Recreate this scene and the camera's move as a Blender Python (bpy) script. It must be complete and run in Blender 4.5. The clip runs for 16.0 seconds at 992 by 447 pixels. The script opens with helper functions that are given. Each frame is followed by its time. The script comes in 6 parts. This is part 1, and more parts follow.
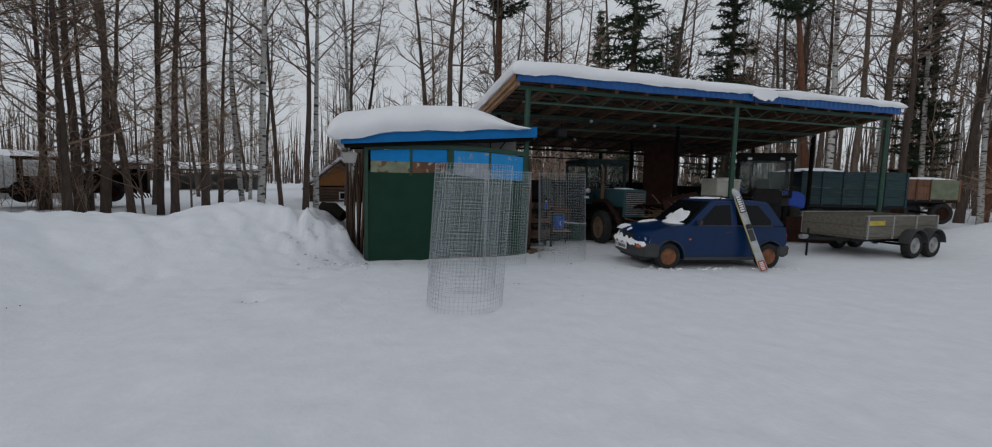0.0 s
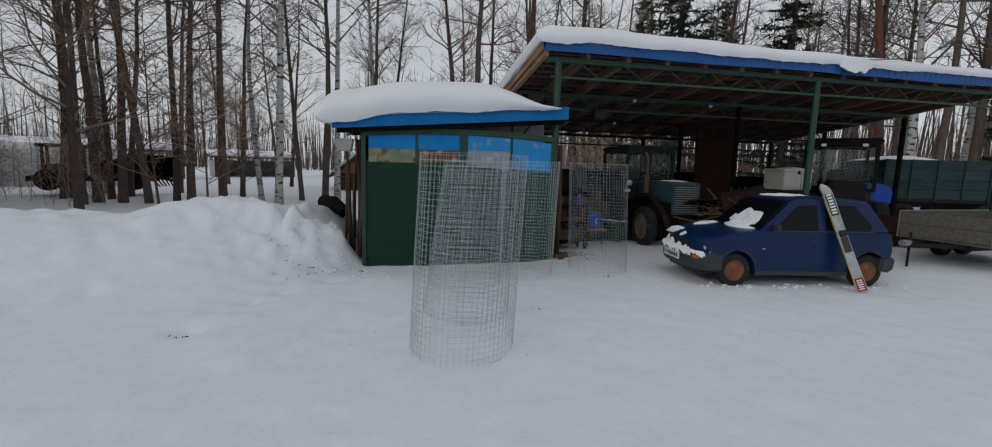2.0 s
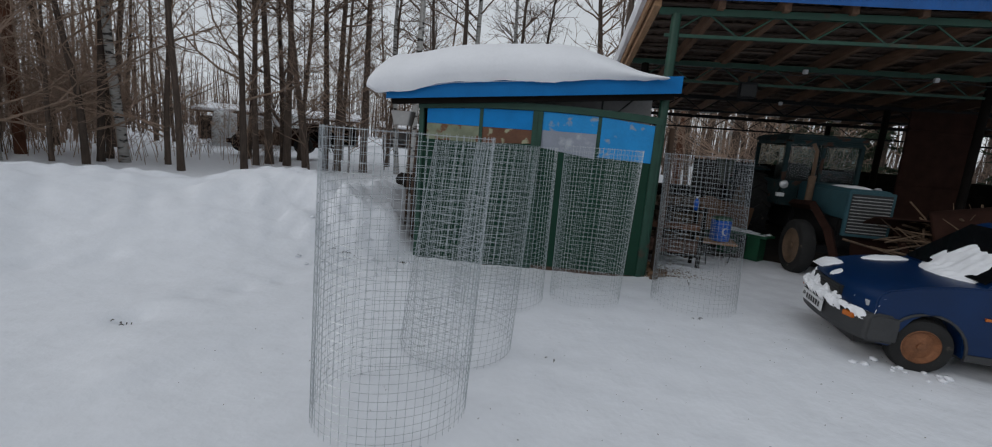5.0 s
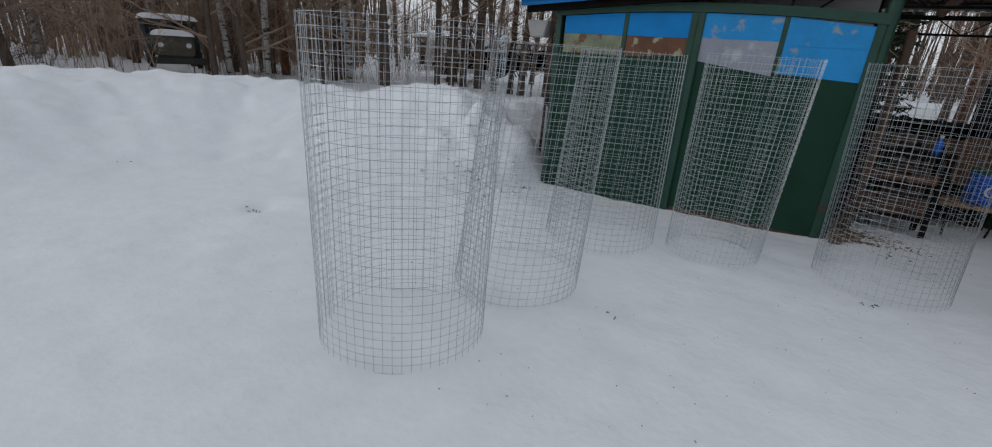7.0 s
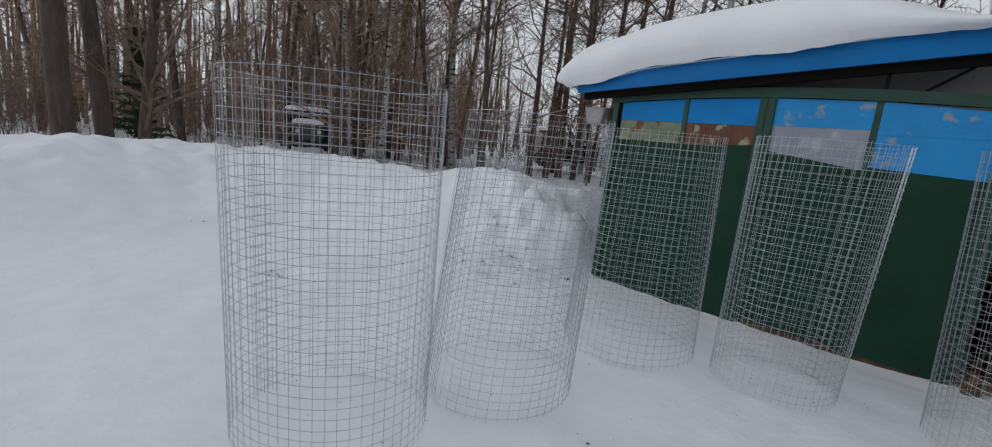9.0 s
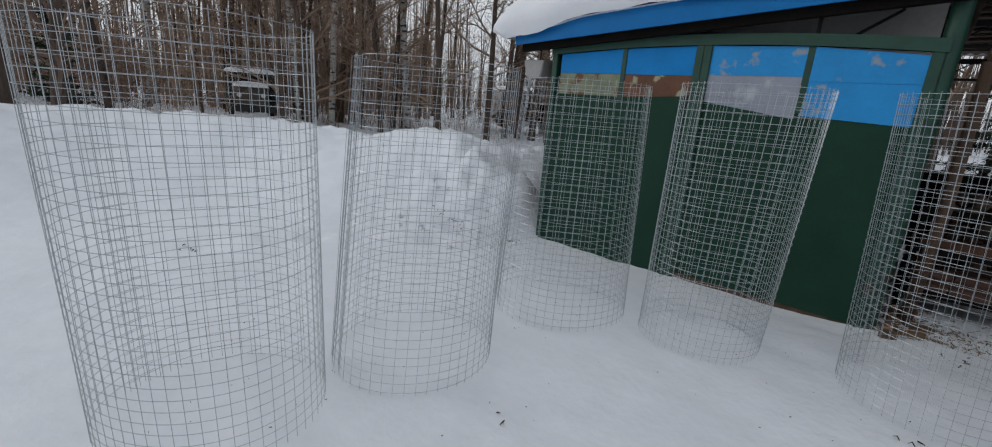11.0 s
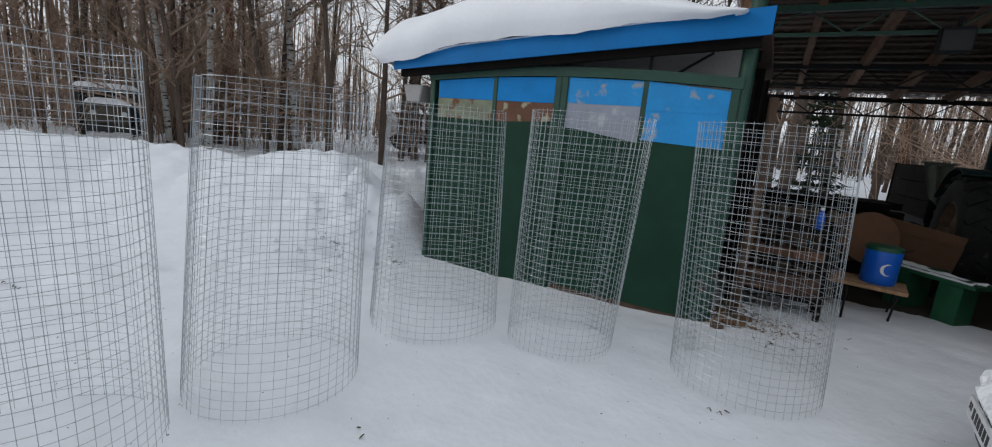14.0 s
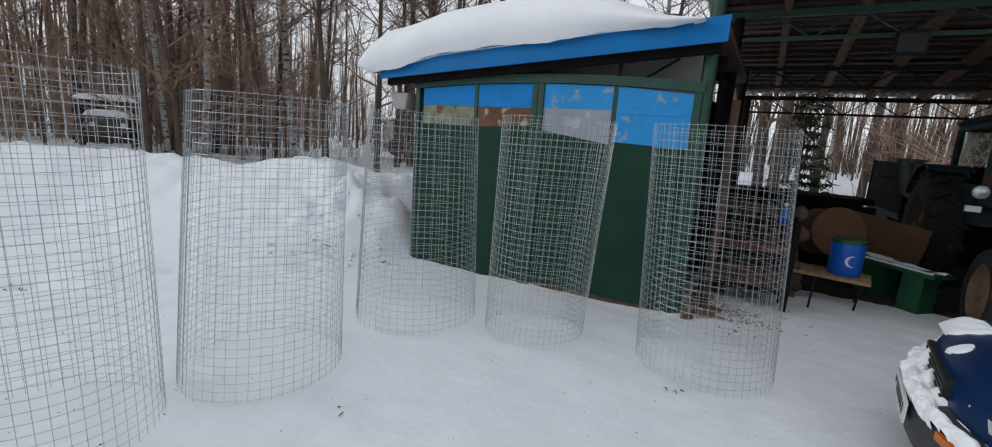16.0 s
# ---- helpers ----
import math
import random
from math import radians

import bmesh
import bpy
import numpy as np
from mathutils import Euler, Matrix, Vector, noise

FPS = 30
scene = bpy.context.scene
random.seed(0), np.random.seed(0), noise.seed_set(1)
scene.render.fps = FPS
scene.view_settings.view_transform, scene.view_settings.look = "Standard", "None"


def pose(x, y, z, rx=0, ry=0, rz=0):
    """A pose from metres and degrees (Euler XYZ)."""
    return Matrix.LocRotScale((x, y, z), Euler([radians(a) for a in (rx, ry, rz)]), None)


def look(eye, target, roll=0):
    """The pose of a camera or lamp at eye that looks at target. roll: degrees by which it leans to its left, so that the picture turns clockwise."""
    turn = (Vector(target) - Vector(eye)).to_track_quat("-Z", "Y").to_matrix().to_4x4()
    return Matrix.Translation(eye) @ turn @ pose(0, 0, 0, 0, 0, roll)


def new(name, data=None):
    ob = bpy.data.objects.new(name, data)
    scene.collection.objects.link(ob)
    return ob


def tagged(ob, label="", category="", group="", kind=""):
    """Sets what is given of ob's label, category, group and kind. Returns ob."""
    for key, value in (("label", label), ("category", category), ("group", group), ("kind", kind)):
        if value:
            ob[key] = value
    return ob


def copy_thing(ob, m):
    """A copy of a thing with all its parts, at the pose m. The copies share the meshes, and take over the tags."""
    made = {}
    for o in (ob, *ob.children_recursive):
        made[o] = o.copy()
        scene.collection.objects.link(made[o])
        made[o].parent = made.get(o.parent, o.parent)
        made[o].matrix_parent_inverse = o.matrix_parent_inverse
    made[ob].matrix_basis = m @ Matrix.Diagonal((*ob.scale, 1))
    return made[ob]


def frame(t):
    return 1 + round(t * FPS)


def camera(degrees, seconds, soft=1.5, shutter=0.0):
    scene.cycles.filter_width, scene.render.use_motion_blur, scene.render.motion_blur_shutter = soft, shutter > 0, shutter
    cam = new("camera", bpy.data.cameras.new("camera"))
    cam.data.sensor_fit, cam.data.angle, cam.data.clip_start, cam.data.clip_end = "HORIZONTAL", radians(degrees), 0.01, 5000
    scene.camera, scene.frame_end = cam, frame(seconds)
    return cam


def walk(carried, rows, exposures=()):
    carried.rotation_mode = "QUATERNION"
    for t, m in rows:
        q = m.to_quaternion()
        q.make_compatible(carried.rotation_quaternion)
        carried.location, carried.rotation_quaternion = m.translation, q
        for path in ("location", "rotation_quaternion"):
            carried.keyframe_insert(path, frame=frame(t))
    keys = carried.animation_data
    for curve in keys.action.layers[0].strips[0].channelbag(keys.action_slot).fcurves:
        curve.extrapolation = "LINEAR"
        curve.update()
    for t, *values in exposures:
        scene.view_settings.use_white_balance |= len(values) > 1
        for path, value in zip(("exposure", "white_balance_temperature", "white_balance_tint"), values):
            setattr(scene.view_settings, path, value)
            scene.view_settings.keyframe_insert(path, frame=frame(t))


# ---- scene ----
cam = camera(93.7, 16.0, soft=1.1)
PATH = [
    (0, (-0.279, 0.506, 1.519), (0.274, 2.418, 1.330), 1.47),
    (0.5, (-0.188, 0.914, 1.551), (0.362, 2.827, 1.353), 1.64),
    (1, (0.001, 1.265, 1.548), (0.499, 3.191, 1.339), 1.52),
    (1.5, (0.174, 1.643, 1.555), (0.587, 3.586, 1.324), 1.54),
    (2, (0.377, 1.964, 1.599), (0.783, 3.906, 1.350), 1.57),
    (2.5, (0.646, 2.247, 1.640), (0.923, 4.209, 1.368), 1.15),
    (3, (0.851, 2.538, 1.654), (1.111, 4.502, 1.374), 1.23),
    (3.5, (1.124, 2.766, 1.647), (1.196, 4.742, 1.346), 1.61),
    (3.7, (1.239, 2.870, 1.657), (1.227, 4.846, 1.349), 1.82),
    (5.8, (2.179, 3.636, 1.696), (1.759, 5.537, 1.239), 4.16),
    (6, (2.280, 3.712, 1.676), (1.777, 5.583, 1.180), 3.63),
    (6.5, (2.492, 3.922, 1.637), (1.667, 5.623, 0.983), 4.17),
    (7, (2.601, 4.156, 1.593), (1.621, 5.750, 0.887), 4.00),
    (7.5, (2.710, 4.388, 1.577), (1.583, 5.872, 0.851), 4.38),
    (8, (2.816, 4.616, 1.525), (1.567, 6.015, 0.832), 6.40),
    (8.5, (2.864, 4.779, 1.530), (1.522, 6.173, 1.023), 5.82),
    (9, (2.984, 4.947, 1.515), (1.580, 6.321, 1.141), 5.34),
    (9.5, (3.060, 5.067, 1.515), (1.676, 6.464, 1.148), 4.99),
    (9.7, (3.059, 5.074, 1.525), (1.735, 6.527, 1.157), 4.62),
    (11.8, (3.154, 5.478, 1.466), (1.870, 6.906, 0.905), 4.37),
    (12, (3.175, 5.485, 1.481), (1.847, 6.893, 0.978), 4.05),
    (12.5, (3.198, 5.482, 1.510), (1.840, 6.890, 1.095), 3.65),
    (13, (3.269, 5.493, 1.486), (1.926, 6.919, 1.084), 3.88),
    (13.5, (3.320, 5.440, 1.515), (2.129, 6.996, 1.114), 4.93),
    (14, (3.383, 5.364, 1.506), (2.414, 7.069, 1.113), 4.98),
    (14.5, (3.511, 5.367, 1.509), (2.591, 7.099, 1.119), 5.27),
    (15, (3.619, 5.354, 1.512), (2.789, 7.135, 1.137), 4.66),
    (15.5, (3.697, 5.344, 1.512), (2.816, 7.101, 1.139), 4.34),
    (16, (3.669, 5.253, 1.516), (2.697, 6.961, 1.143), 4.03),
]
walk(cam, [(t, look(eye, target, roll)) for t, eye, target, roll in PATH],
     [(0, -0.24), (3.5, -0.14), (7, -0.05), (9, -0.01), (12, 0.14), (13, 0.20), (16, 0.34)])

# ---------------------------------------------------------------- sky and light
world = bpy.data.worlds.new("overcast_sky")
scene.world = world
world.use_nodes = True
wn = world.node_tree
wn.nodes.clear()
sky = wn.nodes.new("ShaderNodeTexSky")
sky.sky_type = "NISHITA"
sky.sun_disc = False
sky.sun_elevation, sky.sun_rotation = radians(26), radians(235)
hs = wn.nodes.new("ShaderNodeHueSaturation")
hs.inputs["Saturation"].default_value = 0.12
hs.inputs["Value"].default_value = 0.10
cloud = wn.nodes.new("ShaderNodeMixRGB")
cloud.inputs["Fac"].default_value = 0.78
cloud.inputs["Color2"].default_value = (0.635, 0.68, 0.73, 1)
wtc = wn.nodes.new("ShaderNodeTexCoord")
wno = wn.nodes.new("ShaderNodeTexNoise")
wno.inputs["Scale"].default_value = 2.2
wno.inputs["Detail"].default_value = 4
wramp = wn.nodes.new("ShaderNodeMapRange")
wramp.inputs["To Min"].default_value = 0.86
wramp.inputs["To Max"].default_value = 1.12
wmul = wn.nodes.new("ShaderNodeMixRGB")
wmul.blend_type = "MULTIPLY"
wmul.inputs["Fac"].default_value = 1
bg = wn.nodes.new("ShaderNodeBackground")
bg.inputs["Strength"].default_value = 1.0
wout = wn.nodes.new("ShaderNodeOutputWorld")
wn.links.new(sky.outputs[0], hs.inputs["Color"])
wn.links.new(hs.outputs[0], cloud.inputs["Color1"])
wn.links.new(wtc.outputs["Generated"], wno.inputs["Vector"])
wn.links.new(wno.outputs[0], wramp.inputs["Value"])
wn.links.new(cloud.outputs[0], wmul.inputs["Color1"])
wn.links.new(wramp.outputs[0], wmul.inputs["Color2"])
wn.links.new(wmul.outputs[0], bg.inputs["Color"])
wn.links.new(bg.outputs[0], wout.inputs["Surface"])

sun_data = bpy.data.lights.new("sun", "SUN")
sun_data.energy, sun_data.angle, sun_data.color = 0.5, radians(22), (1.0, 0.97, 0.93)
sun = new("sun", sun_data)
sun.matrix_world = look((-20, -8, 12), (3, 8, 0))


# ---------------------------------------------------------------- materials
def node_mat(name, colour, rough=0.7, metal=0.0, dark=0.75, scale=6.0, fine=60.0, bump=0.15, spots=None, spot_at=0.6,
             spot_scale=3.0, stretch=(1, 1, 1), random_tint=0.0, spec=0.4):
    """A surface with variation at two scales, fine relief and, where asked, patches of a second colour."""
    m = bpy.data.materials.new(name)
    m.use_nodes = True
    nt = m.node_tree
    n, l = nt.nodes, nt.links
    b = n["Principled BSDF"]
    b.inputs["Roughness"].default_value = rough
    b.inputs["Metallic"].default_value = metal
    b.inputs["Specular IOR Level"].default_value = spec
    tc = n.new("ShaderNodeTexCoord")
    mp = n.new("ShaderNodeMapping")
    mp.inputs["Scale"].default_value = stretch
    l.new(tc.outputs["Object"], mp.inputs["Vector"])
    n1 = n.new("ShaderNodeTexNoise")
    n1.inputs["Scale"].default_value, n1.inputs["Detail"].default_value = scale, 5
    n2 = n.new("ShaderNodeTexNoise")
    n2.inputs["Scale"].default_value, n2.inputs["Detail"].default_value = fine, 4
    l.new(mp.outputs[0], n1.inputs["Vector"])
    l.new(mp.outputs[0], n2.inputs["Vector"])
    add = n.new("ShaderNodeMath")
    add.operation = "MULTIPLY_ADD"
    add.inputs[1].default_value = 0.45
    l.new(n2.outputs[0], add.inputs[0])
    l.new(n1.outputs[0], add.inputs[2])
    ramp = n.new("ShaderNodeMapRange")
    ramp.inputs["From Min"].default_value, ramp.inputs["From Max"].default_value = 0.45, 0.98
    l.new(add.outputs[0], ramp.inputs["Value"])
    mix = n.new("ShaderNodeMixRGB")
    mix.inputs["Color1"].default_value = (*[c * dark for c in colour], 1)
    mix.inputs["Color2"].default_value = (*[min(1, c * (2 - dark) ** 0.6) for c in colour], 1)
    l.new(ramp.outputs[0], mix.inputs["Fac"])
    out = mix.outputs[0]
    if spots:
        n3 = n.new("ShaderNodeTexNoise")
        n3.inputs["Scale"].default_value, n3.inputs["Detail"].default_value = spot_scale, 6
        l.new(mp.outputs[0], n3.inputs["Vector"])
        r3 = n.new("ShaderNodeMapRange")
        r3.inputs["From Min"].default_value, r3.inputs["From Max"].default_value = spot_at, spot_at + 0.06
        l.new(n3.outputs[0], r3.inputs["Value"])
        m3 = n.new("ShaderNodeMixRGB")
        m3.inputs["Color2"].default_value = (*spots, 1)
        l.new(r3.outputs[0], m3.inputs["Fac"])
        l.new(out, m3.inputs["Color1"])
        out = m3.outputs[0]
    if random_tint:
        oi = n.new("ShaderNodeObjectInfo")
        r4 = n.new("ShaderNodeMapRange")
        r4.inputs["To Min"].default_value, r4.inputs["To Max"].default_value = 1 - random_tint, 1 + random_tint
        l.new(oi.outputs["Random"], r4.inputs["Value"])
        m4 = n.new("ShaderNodeMixRGB")
        m4.blend_type = "MULTIPLY"
        m4.inputs["Fac"].default_value = 1
        l.new(out, m4.inputs["Color1"])
        l.new(r4.outputs[0], m4.inputs["Color2"])
        out = m4.outputs[0]
    l.new(out, b.inputs["Base Color"])
    if bump:
        bp = n.new("ShaderNodeBump")
        bp.inputs["Strength"].default_value = bump
        bp.inputs["Distance"].default_value = 0.02
        l.new(add.outputs[0], bp.inputs["Height"])
        l.new(bp.outputs[0], b.inputs["Normal"])
    return m


SNOW = node_mat("snow", (0.755, 0.77, 0.81), 0.75, dark=0.95, scale=5, fine=21, bump=0.42, spec=0.2)
ROOF_SNOW = node_mat("roof_snow", (0.78, 0.79, 0.82), 0.8, dark=0.95, scale=2, fine=30, bump=0.3, spec=0.2)
GREEN = node_mat("green_paint", (0.006, 0.036, 0.021), 0.65, dark=0.75, scale=3, fine=40, bump=0.08, spots=(0.012, 0.025, 0.018), spot_at=0.66, spec=0.2)
GREEN_METAL = node_mat("green_painted_steel", (0.010, 0.05, 0.032), 0.5, dark=0.7, scale=7, fine=70, bump=0.1, spots=(0.05, 0.03, 0.02), spot_at=0.68)
BLUE = node_mat("blue_paint", (0.003, 0.185, 0.50), 0.6, dark=0.85, scale=4, fine=50, bump=0.08, spec=0.2)
BLUE_WORN = node_mat("worn_blue_paint", (0.006, 0.225, 0.54), 0.6, dark=0.85, scale=4, fine=40, bump=0.15, spots=(0.22, 0.27, 0.33), spot_at=0.62, spot_scale=5)
FASCIA_BLUE = node_mat("fascia_blue_paint", (0.002, 0.075, 0.27), 0.5, dark=0.8, scale=3, fine=40, bump=0.08)
EAVE_BLUE = node_mat("eave_blue_paint", (0.001, 0.135, 0.38), 0.55, dark=0.85, scale=3, fine=40, bump=0.08, spec=0.2)
RUST = node_mat("rusty_sheet", (0.13, 0.06, 0.035), 0.85, dark=0.6, scale=5, fine=60, bump=0.3, spots=(0.30, 0.30, 0.20), spot_at=0.58, spot_scale=6)
RUST_GREEN = node_mat("flaking_pale_green_sheet", (0.20, 0.22, 0.15), 0.85, dark=0.7, scale=6, fine=60, bump=0.3, spots=(0.14, 0.065, 0.035), spot_at=0.5, spot_scale=7)
GREY_PANEL = node_mat("grey_board", (0.24, 0.26, 0.31), 0.6, dark=0.85, scale=4, fine=40, bump=0.1, spots=(0.36, 0.38, 0.42), spot_at=0.64)
OLD_WOOD = node_mat("old_wood", (0.085, 0.052, 0.035), 0.85, dark=0.55, scale=4, fine=40, bump=0.35, stretch=(4, 4, 0.6), random_tint=0.25)
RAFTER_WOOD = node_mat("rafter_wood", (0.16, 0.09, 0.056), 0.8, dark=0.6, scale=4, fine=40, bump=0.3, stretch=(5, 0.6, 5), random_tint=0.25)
PALE_WOOD = node_mat("pale_board", (0.34, 0.20, 0.11), 0.8, dark=0.65, scale=4, fine=40, bump=0.3, stretch=(5, 0.6, 5))
SHEETING = node_mat("roof_underside", (0.12, 0.086, 0.068), 0.85, dark=0.5, scale=2, fine=25, bump=0.25, stretch=(0.5, 6, 6), spots=(0.07, 0.048, 0.038), spot_at=0.58)
# Near-black wood: carport shade put into the colour; also the log and barn walls.
DARK_AND_SHADE = node_mat("shade_and_dark_wood", (0.011, 0.009, 0.008), 0.95, dark=0.6, scale=4, fine=40, bump=0.3, random_tint=0.3, spec=0.1)
WHITE_SHEET = node_mat("white_sheet", (0.30, 0.295, 0.29), 0.7, dark=0.8, scale=3, fine=30, bump=0.08)
WIRE = node_mat("galvanised_wire", (0.42, 0.45, 0.47), 0.42, metal=0.7, dark=0.8, scale=9, fine=90, bump=0)
BLACK_STEEL = node_mat("black_steel", (0.014, 0.014, 0.015), 0.65, dark=0.7, bump=0.1, spec=0.15)
BARK = node_mat("dark_bark", (0.088, 0.064, 0.05), 0.9, dark=0.5, scale=5, fine=30, bump=0.8, stretch=(2.5, 2.5, 0.5), random_tint=0.35)
TWIG = node_mat("twigs", (0.15, 0.105, 0.082), 0.9, dark=0.6, scale=3, fine=20, bump=0, random_tint=0.35)
RED_TWIG = node_mat("reddish_twigs", (0.30, 0.21, 0.155), 0.9, dark=0.6, scale=3, fine=20, bump=0, random_tint=0.3)
PINE_BARK = node_mat("pine_bark", (0.15, 0.062, 0.034), 0.9, dark=0.5, scale=5, fine=30, bump=0.8, stretch=(2, 2, 0.6), random_tint=0.2)
NEEDLE = node_mat("needles", (0.024, 0.04, 0.02), 0.8, dark=0.5, scale=3, fine=20, bump=0, random_tint=0.3)


def birch_mat():
    m = node_mat("birch_bark", (0.38, 0.37, 0.35), 0.8, dark=0.75, scale=4, fine=30, bump=0.3, stretch=(1, 1, 3.5),
                 spots=(0.04, 0.035, 0.032), spot_at=0.54, spot_scale=3.2, random_tint=0.15)
    return m


BIRCH = birch_mat()


# ---------------------------------------------------------------- mesh helpers
class Geo:
    """Collects vertices and faces of one mesh."""

    def __init__(self):
        self.v, self.f = [], []

    def add(self, verts, faces):
        o = len(self.v)
        self.v += [tuple(p) for p in verts]
        self.f += [tuple(i + o for i in f) for f in faces]
        return self

    def box(self, lo, hi, m=None):
        (a, b, c), (d, e, f) = lo, hi
        vs = [(a, b, c), (d, b, c), (d, e, c), (a, e, c), (a, b, f), (d, b, f), (d, e, f), (a, e, f)]
        if m:
            vs = [m @ Vector(p) for p in vs]
        return self.add(vs, [(0, 3, 2, 1), (4, 5, 6, 7), (0, 1, 5, 4), (1, 2, 6, 5), (2, 3, 7, 6), (3, 0, 4, 7)])

    def beam(self, p, q, w, h, up=(0, 0, 1)):
        """A bar from p to q, w wide and h high."""
        p, q = Vector(p), Vector(q)
        d = (q - p).normalized()
        s = d.cross(Vector(up)).normalized()
        u = s.cross(d)
        vs = [c + s * (i * w / 2) + u * (j * h / 2) for c in (p, q) for i, j in ((-1, -1), (1, -1), (1, 1), (-1, 1))]
        return self.add(vs, [(3, 2, 1, 0), (4, 5, 6, 7), (0, 1, 5, 4), (1, 2, 6, 5), (2, 3, 7, 6), (3, 0, 4, 7)])

    def tube(self, pts, radii, sides=6, cap=True):
        pts = [Vector(p) for p in pts]
        if not isinstance(radii, (list, tuple)):
            radii = [radii] * len(pts)
        vs, fs = [], []
        ref = None
        for i, p in enumerate(pts):
            d = (pts[min(i + 1, len(pts) - 1)] - pts[max(i - 1, 0)]).normalized()
            if ref is None:
                ref = Vector((1, 0, 0)) if abs(d.x) < 0.8 else Vector((0, 1, 0))
            s = d.cross(ref).normalized()
            u = d.cross(s)
            for k in range(sides):
                a = 2 * math.pi * k / sides
                vs.append(p + (s * math.cos(a) + u * math.sin(a)) * radii[i])
        for i in range(len(pts) - 1):
            for k in range(sides):
                k2 = (k + 1) % sides
                fs.append((i * sides + k, (i + 1) * sides + k, (i + 1) * sides + k2, i * sides + k2))
        if cap:
            fs.append(tuple(range(sides)))
            fs.append(tuple((len(pts) - 1) * sides + k for k in reversed(range(sides))))
        return self.add(vs, fs)

    def lathe(self, profile, m=None, segs=24, closed=False):
        """Turns a profile of (radius, height) about z."""
        vs, fs = [], []
        n = len(profile)
        for k in range(segs):
            a = 2 * math.pi * k / segs
            for r, z in profile:
                p = Vector((r * math.cos(a), r * math.sin(a), z))
                vs.append(m @ p if m else p)
        for k in range(segs):
            k2 = (k + 1) % segs
            for i in range(n if closed else n - 1):
                j = (i + 1) % n
                fs.append((k * n + i, k2 * n + i, k2 * n + j, k * n + j))
        return self.add(vs, fs)

    def prism(self, poly, y0, y1, m=None):
        """A polygon in x, z drawn out along y; y0 and y1 may be functions of z."""
        f0 = y0 if callable(y0) else (lambda z: y0)
        f1 = y1 if callable(y1) else (lambda z: y1)
        n = len(poly)
        vs = [Vector((x, f0(z), z)) for x, z in poly] + [Vector((x, f1(z), z)) for x, z in poly]
        if m:
            vs = [m @ p for p in vs]
        fs = [tuple(range(n)), tuple(reversed(range(n, 2 * n)))]
        fs += [(i, i + n, (i + 1) % n + n, (i + 1) % n) for i in range(n)]
        return self.add(vs, fs)

    def grid(self, fn, nu, nv, wrap=False):
        vs = [fn(i / (nu - 1), j / (nv - 1)) for i in range(nu) for j in range(nv)]
        fs = [(i * nv + j, (i + 1) * nv + j, (i + 1) * nv + j + 1, i * nv + j + 1) for i in range(nu - 1) for j in range(nv - 1)]
        return self.add(vs, fs)

    def mesh(self, name, material, smooth=False, bevel=0.0, segments=2, recalc=True):
        me = bpy.data.meshes.new(name)
        me.from_pydata(self.v, [], self.f)
        if bevel or recalc:
            bm = bmesh.new()
            bm.from_mesh(me)
            if recalc:
                bmesh.ops.recalc_face_normals(bm, faces=bm.faces)
            if bevel:
                es = [e for e in bm.edges if len(e.link_faces) == 2 and e.calc_face_angle(0) > 0.5]
                bmesh.ops.bevel(bm, geom=es, offset=bevel, segments=segments, affect="EDGES", clamp_overlap=True)
            bm.to_mesh(me)
            bm.free()
        me.materials.append(material)
        if smooth:
            me.shade_smooth()
            if smooth == "auto":
                me.set_sharp_from_angle(angle=radians(40))
        return me


def part(name, geo, material, parent, label="", smooth=False, bevel=0.0, segments=2, recalc=True):
    """One mesh object under a thing or under a part."""
    me = geo if isinstance(geo, bpy.types.Mesh) else geo.mesh(name, material, smooth, bevel, segments, recalc)
    ob = new(name, me)
    ob.parent = parent
    if label:
        ob["label"] = label
    return ob


def thing(name, label, category, m=None, group="", kind=""):
    ob = new(name)
    if m:
        ob.matrix_basis = m
    return tagged(ob, label, category, group, kind)


def solid(name, geo, material, label, category, smooth=False, bevel=0.0, kind="", group="", segments=2, recalc=True):
    """A thing that is one mesh."""
    ob = new(name, geo.mesh(name, material, smooth, bevel, segments, recalc))
    return tagged(ob, label, category, group, kind)


def smooth(a, b, x):
    t = min(1.0, max(0.0, (x - a) / (b - a)))
    return t * t * (3 - 2 * t)


# ---------------------------------------------------------------- ground
RIDGE = [(-6.2, -6.0, 0.75, 3.6), (-6.4, 2.0, 0.85, 3.6), (-6.5, 5.0, 0.92, 3.8), (-6.6, 6.8, 0.90, 3.8), (-5.2, 8.9, 0.92, 3.4),
         (-3.6, 9.7, 0.90, 3.0), (-2.25, 10.2, 1.16, 2.3), (-1.5, 10.9, 1.0, 1.6), (-1.1, 11.7, 0.9, 1.3), (-0.9, 13.0, 0.6, 1.2)]
SPUR = [(-2.25, 10.1, 1.16, 2.0), (-1.4, 9.95, 0.98, 1.3), (-0.85, 10.05, 0.74, 0.95), (-0.42, 10.1, 0.42, 0.65)]


